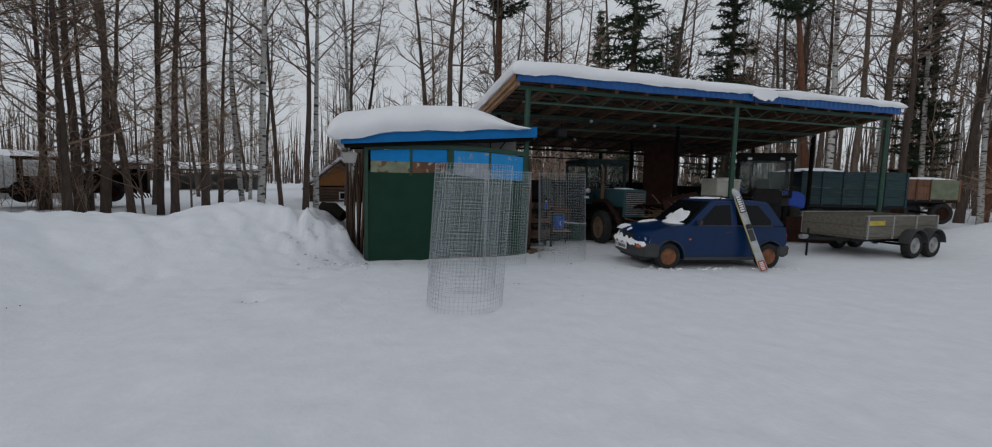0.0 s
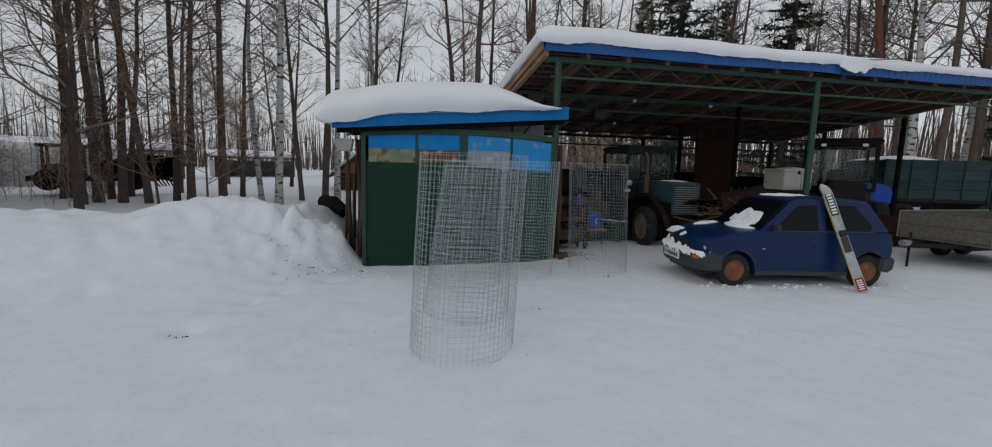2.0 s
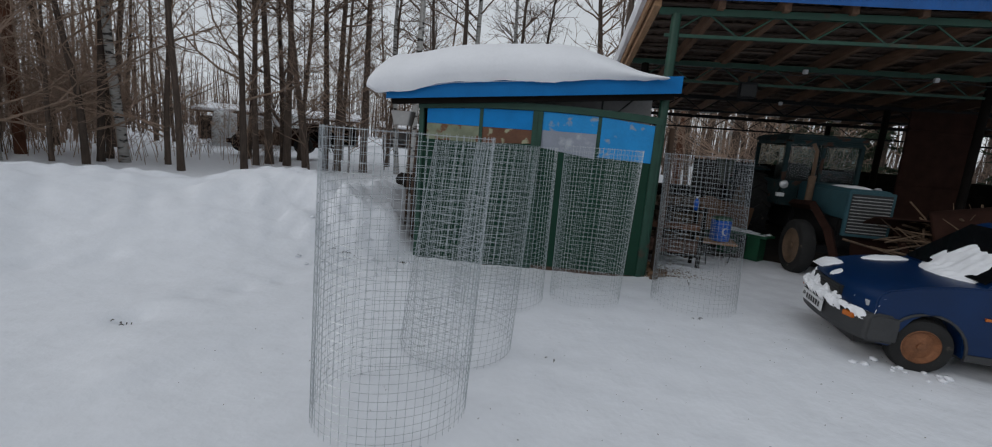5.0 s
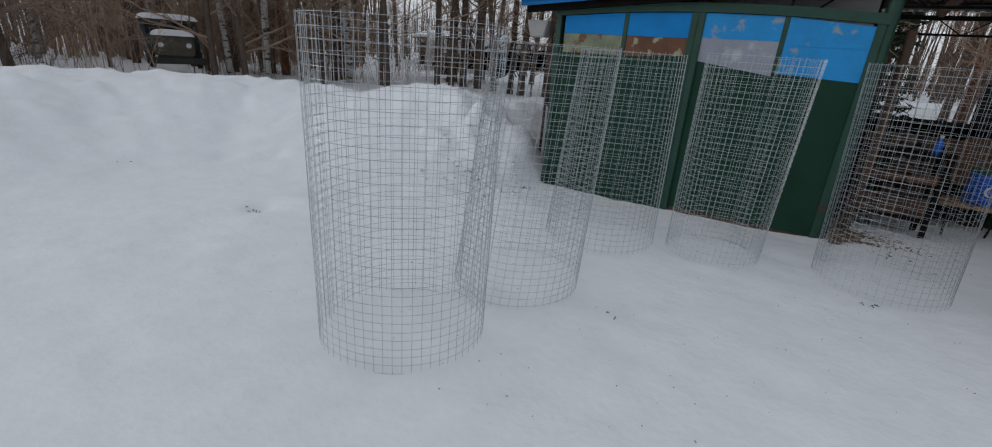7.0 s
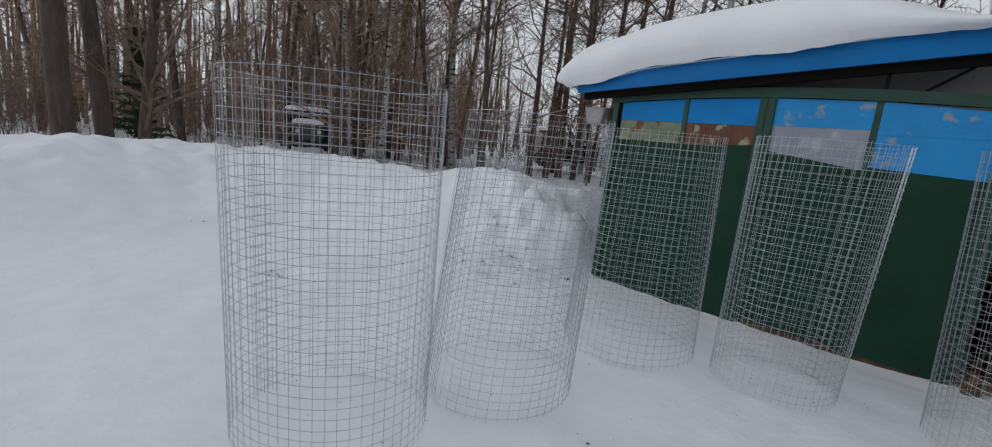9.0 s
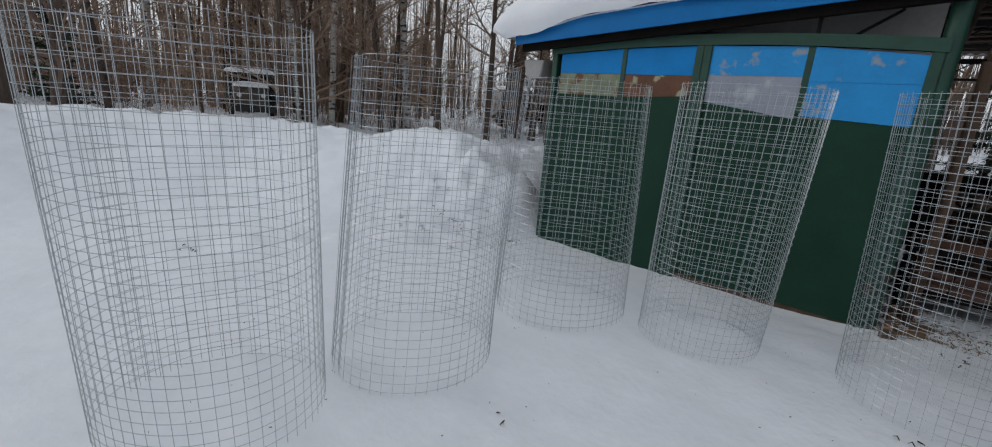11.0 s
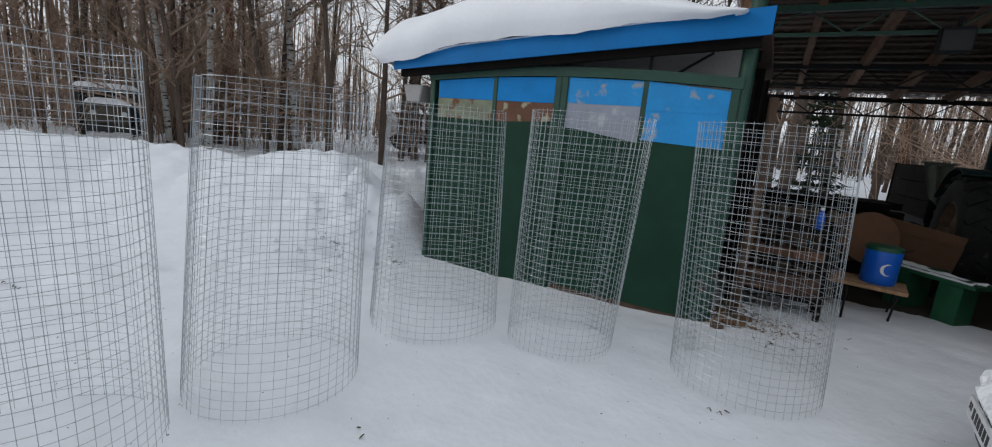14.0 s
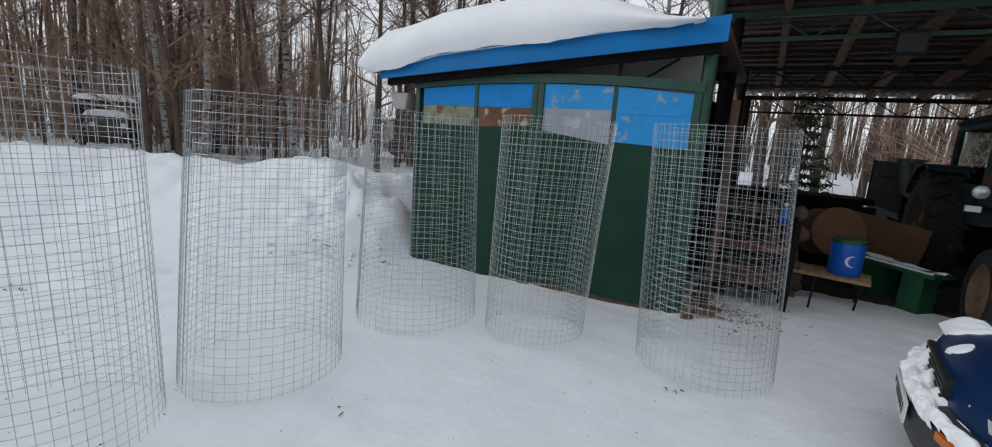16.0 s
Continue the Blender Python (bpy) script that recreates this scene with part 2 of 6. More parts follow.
def bank(x, y):
    best = 0.0
    for (ax, ay, ah, aw), (bx, by, bh, bw) in list(zip(RIDGE, RIDGE[1:])) + list(zip(SPUR, SPUR[1:])):
        dx, dy = bx - ax, by - ay
        t = min(1, max(0, ((x - ax) * dx + (y - ay) * dy) / (dx * dx + dy * dy)))
        d = math.hypot(x - ax - t * dx, y - ay - t * dy)
        h, w = ah + (bh - ah) * t, aw + (bw - aw) * t
        outside = (x - ax) * dy - (y - ay) * dx < 0
        if outside:
            w = min(w, 2.2)
        k = min(1.0, d / w)
        best = max(best, h * (1 - k * k * (3 - 2 * k)) ** 1.15)
    return best * smooth(-0.12, -0.62, x) if y > 8.0 else best


# old footprints sunk into the bank
PITS = [(-1.56, 6.55, 0.13, 0.07), (-1.45, 7.1, 0.10, 0.05), (-1.25, 7.5, 0.12, 0.06), (-1.0, 7.9, 0.12, 0.06), (-2.9, 7.6, 0.12, 0.05), (-3.3, 7.1, 0.13, 0.05), (-3.6, 6.5, 0.14, 0.05), (-0.55, 8.5, 0.12, 0.08), (-0.8, 9.0, 0.10, 0.07)]


def ground_z(x, y):
    z = -0.14 * smooth(8.2, 9.8, y) * smooth(3.3, 0.8, x) - 0.05 * smooth(9.5, 11.5, y) * smooth(18, 15, x)
    b = bank(x, y)
    n1 = noise.noise(Vector((x * 0.9, y * 0.9, 3.0)))
    n2 = noise.noise(Vector((x * 2.6, y * 2.6, 9.0)))
    n3 = noise.noise(Vector((x * 6.0, y * 6.0, 4.0)))
    rough = 0.25 + math.exp(-((x + 0.95) / 1.25) ** 2 - ((y - 9.5) / 1.3) ** 2) * 2.7
    k = min(1, b * 1.4)
    crease = abs(noise.noise(Vector((x * 1.9, y * 1.9, 21.0)))) + 0.5 * abs(noise.noise(Vector((x * 4.2, y * 4.2, 17.0))))
    z += b + k * (0.09 * n1 + 0.035 * n2 + 0.08 * rough * n3 + 0.13 * (crease - 0.3))
    # trodden yard: shallow prints and ruts
    prints = max(0.0, noise.noise(Vector((x * 3.6, y * 3.6, 7.7))) - 0.12) * -0.03
    z += prints + 0.012 * noise.noise(Vector((x * 1.5, y * 1.5, 0))) + 0.009 * noise.noise(Vector((x * 5.1, y * 5.1, 5))) + 0.004 * n3
    # small ledge at the foot of the bank where the yard was cleared
    side = x + 0.31 + 0.44 * (6.9 - y) - 0.10 * smooth(6.9, 6.0, y) + 0.07 * noise.noise(Vector((x * 2.2, y * 2.2, 31)))
    z += 0.05 * smooth(0.07, -0.07, side) * smooth(7.6, 6.9, y) * smooth(3.4, 4.6, y) * smooth(-2.6, -1.4, x) * (0.6 + 0.8 * noise.noise(Vector((x * 1.7, y * 1.7, 44))))
    z -= 0.085 * math.exp(-((x - 2.65) / 0.8) ** 2 - ((y - 9.9) / 0.45) ** 2)
    for px, py, pr, pd in PITS:
        z -= pd * math.exp(-((x - px) ** 2 + (y - py) ** 2) / (pr * pr))
    # snow heap beyond the small trailer
    z += 0.75 * math.exp(-((x - 17.6) / 2.2) ** 2 - ((y - 8.6) / 2.0) ** 2) + 0.5 * math.exp(-((x - 20.5) / 3) ** 2 - ((y - 6.5) / 3) ** 2)
    far = smooth(14, 40, math.hypot(x - 2, y - 8))
    z += far * 0.25 * noise.noise(Vector((x * 0.08, y * 0.08, 1)))
    return z


def axis(lo, hi, step, far):
    mid = [lo + step * i for i in range(int((hi - lo) / step) + 1)]
    out, d, p = [], step, 0.0
    while p < far:
        d *= 1.28
        p += d
        out.append(p)
    return [lo - p for p in reversed(out)] + mid + [mid[-1] + p for p in out]


gx, gy = axis(-9.5, 14.5, 0.085, 900), axis(-1.0, 13.0, 0.085, 900)
g = Geo()
g.v = [(x, y, ground_z(x, y)) for x in gx for y in gy]
ny = len(gy)
g.f = [(i * ny + j, (i + 1) * ny + j, (i + 1) * ny + j + 1, i * ny + j + 1) for i in range(len(gx) - 1) for j in range(ny - 1)]
solid("ground", g, SNOW, "trodden white snow over the yard with banked heaps", "snow ground", smooth=True, kind="structure", recalc=False)


EARTH = node_mat("bare_dark_earth", (0.045, 0.036, 0.03), 0.95, dark=0.55, scale=2, fine=25, bump=0.5, spots=(0.30, 0.30, 0.31), spot_at=0.68, spot_scale=1.6)


def earth(u, v):
    x = 3.4 + 10.2 * u
    front = 11.75 + 0.25 * noise.noise(Vector((x * 0.9, 1, 1))) + 0.15 * noise.noise(Vector((x * 3, 1, 4)))
    y = front + (17.6 - front) * v
    return Vector((x, y, max(ground_z(x, y), -0.06) + 0.02 * smooth(0, 0.03, v)))


solid("earth_floor", Geo().grid(earth, 110, 80), EARTH, "bare dark earth with snow dust beneath the carport", "earth floor", smooth=True, kind="structure", recalc=False)

# ---------------------------------------------------------------- shed
shed = thing("shed", "small green shed with blue and rusty upper panels under snow", "shed")
Y = 9.9
XL, XR = -0.22, 3.06


def top_z(x):
    return 2.06 + 0.075 * (1 - ((x - 1.42) / 1.64) ** 2)


def wall_sheet(x0, x1, z0, z1, y=Y, d=0.02):
    return Geo().box((x0, y, z0), (x1, y + d, z1))


# lower green boards, one a leaf
for x0, x1, z0 in ((XL + 0.03, 1.38, -0.15), (1.50, 3.0, -0.075)):
    part("lower_panel", wall_sheet(x0, x1, z0, 1.63), GREEN, shed, "dark green painted board")
for x in (XL + 0.02, 1.405, 1.475, 3.03):
    part("door_post", Geo().box((x - 0.035, Y - 0.025, -0.2), (x + 0.035, Y + 0.05, top_z(x) - 0.01)), GREEN_METAL, shed, bevel=0.006)
for x in (0.655, 2.275):
    part("mullion", Geo().box((x - 0.025, Y - 0.012, 1.55), (x + 0.025, Y + 0.03, top_z(x) - 0.02)), GREEN_METAL, shed, bevel=0.004)
xs = [XL - 0.02 + (XR + 0.04 - XL) * i / 14 for i in range(15)]
g = Geo().prism([(x, top_z(x) - 0.045) for x in xs] + [(x, top_z(x) + 0.045) for x in reversed(xs)], Y - 0.036, Y + 0.034)
part("head_beam", g, GREEN_METAL, shed, "bowed green top rail")


def panel(name, x0, x1, zb0, zb1, zt0, zt1, material, label, d=0.012, y=Y - 0.002):
    vs = [(x0, y, zb0), (x1, y, zb1), (x1, y, zt1), (x0, y, zt0), (x0, y + d, zb0), (x1, y + d, zb1), (x1, y + d, zt1), (x0, y + d, zt0)]
    gg = Geo().add(vs, [(0, 1, 2, 3), (7, 6, 5, 4), (0, 4, 5, 1), (1, 5, 6, 2), (2, 6, 7, 3), (3, 7, 4, 0)])
    return part(name, gg, material, shed, label)


def tz(x):
    return top_z(x) - 0.05


panel("blue_panel", -0.12, 0.63, 1.825, 1.825, tz(-0.12), tz(0.63), BLUE, "flat bright blue sheet")
panel("blue_panel", 0.68, 1.37, 1.825, 1.825, tz(0.68), tz(1.37), BLUE, "flat bright blue sheet")
panel("rusty_panel", -0.12, 0.63, 1.60, 1.60, 1.822, 1.822, RUST_GREEN, "flaking pale green and rust sheet")
panel("rusty_panel", 0.68, 1.37, 1.60, 1.64, 1.822, 1.822, RUST, "brown rusted sheet")
panel("blue_panel", 1.51, 2.25, 1.835, 1.835, tz(1.51), tz(2.25), BLUE_WORN, "worn blue sheet with bare patches", y=Y - 0.008)
panel("grey_panel", 1.51, 2.25, 1.60, 1.50, 1.845, 1.845, GREY_PANEL, "grey scratched board", y=Y - 0.004)
panel("blue_panel", 2.30, 3.02, 1.80, 1.80, tz(2.30), tz(3.02) - 0.02, BLUE_WORN, "worn blue sheet with bare patches", y=Y - 0.012)
panel("blue_panel", 2.28, 3.01, 1.53, 1.50, 1.805, 1.805, BLUE_WORN, "worn blue sheet with bare patches", y=Y - 0.008)
part("sill_board", Geo().box((XL, Y + 0.004, -0.22), (1.44, Y + 0.06, -0.155)), OLD_WOOD, shed)
part("sill_board", Geo().box((1.445, Y + 0.012, -0.2), (XR, Y + 0.07, -0.079)), OLD_WOOD, shed)
# sides, back and inside
SD = 2.9
for k in range(14):
    y0 = Y + 0.08 + k * 0.2
    part("side_board", Geo().box((XL - 0.02, y0, -0.2), (XL + 0.01, y0 + 0.19, 2.1)), OLD_WOOD, shed)
# Right boards and back wall near-black: the dim inside is put into their colour.
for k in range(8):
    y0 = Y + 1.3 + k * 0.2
    part("side_board", Geo().box((XR - 0.02, y0, -0.2), (XR + 0.01, y0 + 0.19, 2.35)), DARK_AND_SHADE, shed)
part("back_wall", Geo().box((XL, Y + SD, -0.2), (XR, Y + SD + 0.04, 2.2)), DARK_AND_SHADE, shed)
part("inner_sheet", Geo().box((0.3, Y + 0.5, 2.03), (3.0, Y + 0.52, 2.45)), WHITE_SHEET, shed, "pale sheet under the roof")
for x in (1.0, 2.28):
    part("roof_strut", Geo().beam((x, Y + 0.03, 2.1), (x, Y + 0.03, 2.12 + 0.1 * x), 0.025, 0.025, up=(0, 1, 0)), BLACK_STEEL, shed)
part("roof_strut", Geo().beam((2.45, Y + 0.05, 2.1), (2.75, Y + 0.4, 2.38), 0.02, 0.02, up=(0, 1, 0)), BLACK_STEEL, shed)


def roof_z(x):
    return 2.27 + 0.079 * (x + 0.66)


def slab(x0, x1, y0, y1, dz0, dz1, drop=0.0):
    vs = []
    for dz in (dz0, dz1):
        for x, y in ((x0, y0), (x1, y0), (x1, y1), (x0, y1)):
            vs.append((x, y, roof_z(x) + dz - drop * (y - y0)))
    return Geo().add(vs, [(3, 2, 1, 0), (4, 5, 6, 7), (0, 1, 5, 4), (1, 2, 6, 5), (2, 3, 7, 6), (3, 0, 4, 7)])


RX0, RX1, RY0, RY1 = -0.66, 3.22, 9.70, 13.1
part("roof_deck", slab(RX0 + 0.02, RX1 - 0.02, RY0 + 0.03, RY1, -0.06, 0.02), OLD_WOOD, shed)
part("fascia", slab(RX0, RX1, RY0, RY0 + 0.025, -0.165, 0.045), EAVE_BLUE, shed, "bright blue fascia board")
part("side_fascia", slab(RX0, RX0 + 0.025, RY0 + 0.027, RY1, -0.10, 0.04), OLD_WOOD, shed)
part("eave_beam", slab(RX0 + 0.06, RX1 - 0.06, 9.765, 9.845, -0.235, -0.062), DARK_AND_SHADE, shed, "dark timber under the eave")
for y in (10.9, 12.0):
    part("roof_beam", slab(RX0 + 0.1, RX1 - 0.1, y, y + 0.09, -0.15, -0.062), DARK_AND_SHADE, shed)


def snow_slab(x0, x1, y0, y1, base, thick, seed, rim=0.32, over=0.10, nu=80, nv=50, amp=0.03):
    """A layer of snow with a rounded, bulging rim on a sloping roof."""
    def spread(a):
        return 0.5 - 0.5 * math.cos(math.pi * a)

    def curve(d):
        k = 1 - min(1.0, d / rim)
        return math.sqrt(max(0.0, 1 - k * k))

    def top(u, v):
        x, y = x0 + (x1 - x0) * u, y0 + (y1 - y0) * v
        ex, ey = curve(min(x - x0, x1 - x)), curve(min(y - y0, y1 - y))
        e = ex * ey
        n = noise.noise(Vector((x * 0.8 + seed, y * 0.8, seed))) + 0.4 * noise.noise(Vector((x * 2.5, y * 2.5, seed)))
        sx = math.sin(math.pi * ex) * over * (1 if u > 0.5 else -1)
        sy = math.sin(math.pi * ey) * over * (1 if v > 0.5 else -1)
        wob = (0.045 * noise.noise(Vector((x * 1.6, y * 1.6, seed + 5))) + 0.02 * noise.noise(Vector((x * 6, y * 6, seed))) - 0.025) * (1 - e)
        return Vector((x + sx * (ey > 0.3), y + sy * (ex > 0.3), base(x, y) + thick(x, y) * e + amp * n * e + wob))
    gg = Geo().grid(lambda a, b: top(spread(a), spread(b)), nu, nv)
    gg.grid(lambda a, b: Vector((x0 + (x1 - x0) * a, y0 + (y1 - y0) * b, base(x0 + (x1 - x0) * a, y0 + (y1 - y0) * b) - 0.003)), 12, 12)
    return gg


solid("shed_roof_snow", snow_slab(RX0 - 0.13, RX1 - 0.28, RY0 - 0.06, RY1 + 0.05, lambda x, y: roof_z(x) + 0.026 - 0.075 * smooth(0.35, -0.45, x),
      lambda x, y: 0.50 * (0.05 + 0.95 * smooth(3.1, 1.6, x)), 3.1, rim=0.24, over=0.12),
      ROOF_SNOW, "thick rounded snow lying on the shed roof", "roof snow", smooth=True)

# ---------------------------------------------------------------- carport
carport = thing("carport", "long open carport with green steel posts, brown roof and snow", "carport")
CX0, CX1, CY0, CY1 = 2.76, 13.6, 9.80, 17.0


def can_z(y):
    return 3.63 - 0.119 * (y - 9.8)


ROWS_Y = (9.95, 12.1, 14.45, 16.6)
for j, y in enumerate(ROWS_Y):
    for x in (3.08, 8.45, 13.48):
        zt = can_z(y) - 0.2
        # Posts behind the front row near-black for roof shade; back two trusses black.
        part("post", Geo().tube([(x, y, -0.3), (x, y, zt)], 0.062, 12), GREEN_METAL if j == 0 else DARK_AND_SHADE, carport, smooth="auto")
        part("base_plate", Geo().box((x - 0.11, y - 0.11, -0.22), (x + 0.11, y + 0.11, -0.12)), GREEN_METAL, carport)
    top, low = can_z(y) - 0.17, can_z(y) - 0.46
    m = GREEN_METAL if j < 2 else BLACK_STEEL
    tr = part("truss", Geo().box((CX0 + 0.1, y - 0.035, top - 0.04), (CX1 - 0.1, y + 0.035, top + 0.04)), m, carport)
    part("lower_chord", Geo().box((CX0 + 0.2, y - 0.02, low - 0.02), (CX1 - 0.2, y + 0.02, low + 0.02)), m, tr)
    n = 24
    for i in range(n):
        xa = CX0 + 0.25 + (CX1 - CX0 - 0.5) * i / n
        xb = CX0 + 0.25 + (CX1 - CX0 - 0.5) * (i + 1) / n
        za, zb = (low, top) if i % 2 == 0 else (top, low)
        part("diagonal", Geo().tube([(xa, y, za), (xb, y, zb)], 0.011, 5), m, tr)
nr = 15
for i in range(nr):
    x = CX0 + 0.06 + (CX1 - CX0 - 0.12) * i / (nr - 1)
    # the outermost rafter is paler than the others
    wood = PALE_WOOD if i == 0 else RAFTER_WOOD
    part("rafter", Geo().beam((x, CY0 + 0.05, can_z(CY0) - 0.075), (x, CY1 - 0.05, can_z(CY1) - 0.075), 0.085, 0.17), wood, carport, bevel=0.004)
# boards laid across the rafters under the sheets
rng = random.Random(4)
y = CY0 + 0.1
while y < CY1 - 0.1:
    w = rng.choice((0.10, 0.12, 0.15))
    zz = can_z(y) + 0.012
    part("roof_board", Geo().beam((CX0 + 0.02, y, zz), (CX1 - 0.02, y, zz + rng.uniform(-0.004, 0.004)), w, 0.022), SHEETING, carport)
    y += w + rng.uniform(0.05, 0.22)


def roof_sheet():
    def fn(u, v):
        x = CX0 + (CX1 - CX0) * u
        yy = CY0 - 0.06 + (CY1 - CY0 + 0.1) * v
        return Vector((x, yy, can_z(yy) + 0.045 + 0.014 * math.sin(x * 2 * math.pi / 0.15)))
    return Geo().grid(fn, 82 * 6 + 1, 6)


part("roof_sheet", roof_sheet(), SHEETING, carport, "corrugated sheet roofing seen from below", smooth=True, recalc=False)
for x0, x1, dz in ((CX0, 8.72, 0.0), (8.75, CX1, -0.01)):
    part("fascia", Geo().grid(lambda u, v: Vector((x0 + (x1 - x0) * u, CY0 - 0.075 + 0.012 * math.sin(u * (x1 - x0) * 42) * (1 - v),
         can_z(CY0) + 0.085 + dz - 0.19 * v + 0.01 * math.sin(u * 9))), 200, 5), FASCIA_BLUE, carport, "dark blue corrugated fascia strip", recalc=False)
part("verge_board", Geo().beam((CX0 - 0.02, CY0, can_z(CY0) - 0.01), (CX0 - 0.02, CY1, can_z(CY1) - 0.01), 0.03, 0.13), PALE_WOOD, carport)
solid("carport_roof_snow", snow_slab(CX0 - 0.1, CX1 + 0.1, CY0 - 0.12, CY1 + 0.15, lambda x, y: can_z(y) + 0.066,
      lambda x, y: 0.30 - 0.012 * (x - 3), 7.7, rim=0.2, over=0.05, nu=160, nv=80, amp=0.035), ROOF_SNOW,
      "even layer of snow on the carport roof", "roof snow", smooth=True)

# ---------------------------------------------------------------- wire cages


def cage(x, y, z, r, h, shift=(0, 0), turn=0.0, kink=0.0, seed=1, cell=0.05, flare=0.0, oval=(1, 1), axis_turn=0.0):
    """A tube of welded wire mesh, its two ends lapped at a seam; shift leans the top, flare widens the foot."""
    rg = random.Random(seed)
    ob = thing("wire_cage", "upright tube of galvanised welded wire mesh standing in snow", "wire cage",
               pose(x, y, z), group="wire cages in the yard")
    ph = [rg.uniform(0, 6.28) for _ in range(3)]
    amp = [0.020, 0.012, 0.006]

    def at(a):
        q = r * (1 + sum(m * math.sin((k + 2) * a + p) for k, (m, p) in enumerate(zip(amp, ph))))
        q -= 0.016 * a / 6.28
        q -= kink * math.exp(-((a - 0.25) / 0.22) ** 2)
        a += radians(turn - axis_turn)
        e, s = q * math.cos(a) * oval[0], q * math.sin(a) * oval[1]
        c0, s0 = math.cos(radians(axis_turn)), math.sin(radians(axis_turn))
        return Vector((e * c0 - s * s0, e * s0 + s * c0, 0))

    def wide(k):
        return 1 + flare * (1 - k)
    span = 2 * math.pi + 0.30
    ring = Geo().tube([at(span * i / 72) for i in range(73)], WIRE_R, 3).mesh("ring_wire", WIRE, recalc=False)
    wire = Geo().tube([(0, 0, -0.02), (0.002, 0, h * 0.5), (0, 0, h + 0.012)], WIRE_R, 3).mesh("upright_wire", WIRE, recalc=False)
    rows = int(h / cell)
    for i in range(rows + 1):
        k = i / rows
        o = part("ring_wire", ring, WIRE, ob)
        w = wide(k)
        o.matrix_basis = pose(shift[0] * k, shift[1] * k, k * h, rg.gauss(0, 0.15), rg.gauss(0, 0.15), 0) @ Matrix.Diagonal((w, w, 1, 1))
    cols = int(span * r / cell)
    for i in range(cols + 1):
        o = part("upright_wire", wire, WIRE, ob)
        p = at(span * i / cols)
        foot, head = p * wide(0), p + Vector((shift[0], shift[1], h))
        d = head - foot
        o.matrix_basis = Matrix.Translation(foot) @ d.to_track_quat("Z", "X").to_matrix().to_4x4() @ pose(0, 0, 0, rg.gauss(0, 0.12), rg.gauss(0, 0.12), 0)
    return ob


WIRE_R = 0.0014
cage(0.912, 5.937, -0.01, 0.465, 1.69, (0.073, -0.049), 200, seed=1, flare=0.01)
cage(1.095, 6.924, 0.02, 0.412, 1.61, (0.147, -0.009), -120, 0.04, seed=2, flare=0.16)
cage(1.265, 8.194, -0.02, 0.412, 1.65, (0.099, -0.108), -150, 0.03, seed=3, flare=0.22)
cage(2.225, 8.536, -0.06, 0.436, 1.72, (0.041, 0.056), 60, 0.0, seed=4, flare=-0.085)
cage(3.471, 8.784, -0.01, 0.452, 1.67, (-0.086, -0.053), 140, 0.0, seed=5, flare=0.04)

# ---------------------------------------------------------------- small car
CAR_BLUE = node_mat("car_blue_paint", (0.002, 0.019, 0.072), 0.33, dark=0.8, scale=2, fine=60, bump=0.02, spec=0.28)
PLASTIC = node_mat("dark_plastic", (0.035, 0.036, 0.038), 0.6, dark=0.8, bump=0.05)
TYRE = node_mat("tyre_rubber", (0.022, 0.022, 0.022), 0.85, dark=0.7, fine=80, bump=0.2, spots=(0.07, 0.06, 0.05), spot_at=0.66, spot_scale=9, spec=0.15)
RUST_RIM = node_mat("rusty_rim", (0.20, 0.085, 0.04), 0.75, metal=0.2, dark=0.6, scale=14, bump=0.2)
GREY_RIM = node_mat("grey_rim", (0.30, 0.30, 0.30), 0.5, metal=0.5, dark=0.7, scale=14, bump=0.1)
CAR_GLASS = node_mat("tinted_glass", (0.004, 0.005, 0.006), 0.06, dark=0.9, bump=0, spec=0.16)
LAMP_GLASS = node_mat("lamp_glass", (0.55, 0.56, 0.58), 0.12, metal=0.4, dark=0.8, bump=0.05)
RED_LENS = node_mat("red_lens", (0.30, 0.02, 0.015), 0.2, dark=0.8, bump=0)
AMBER_LENS = node_mat("amber_lens", (0.45, 0.12, 0.02), 0.2, dark=0.8, bump=0)
PLATE = node_mat("white_plate", (0.62, 0.63, 0.64), 0.4, dark=0.85, scale=20, bump=0)
INK = node_mat("black_paint", (0.012, 0.012, 0.012), 0.5, dark=0.9, bump=0)


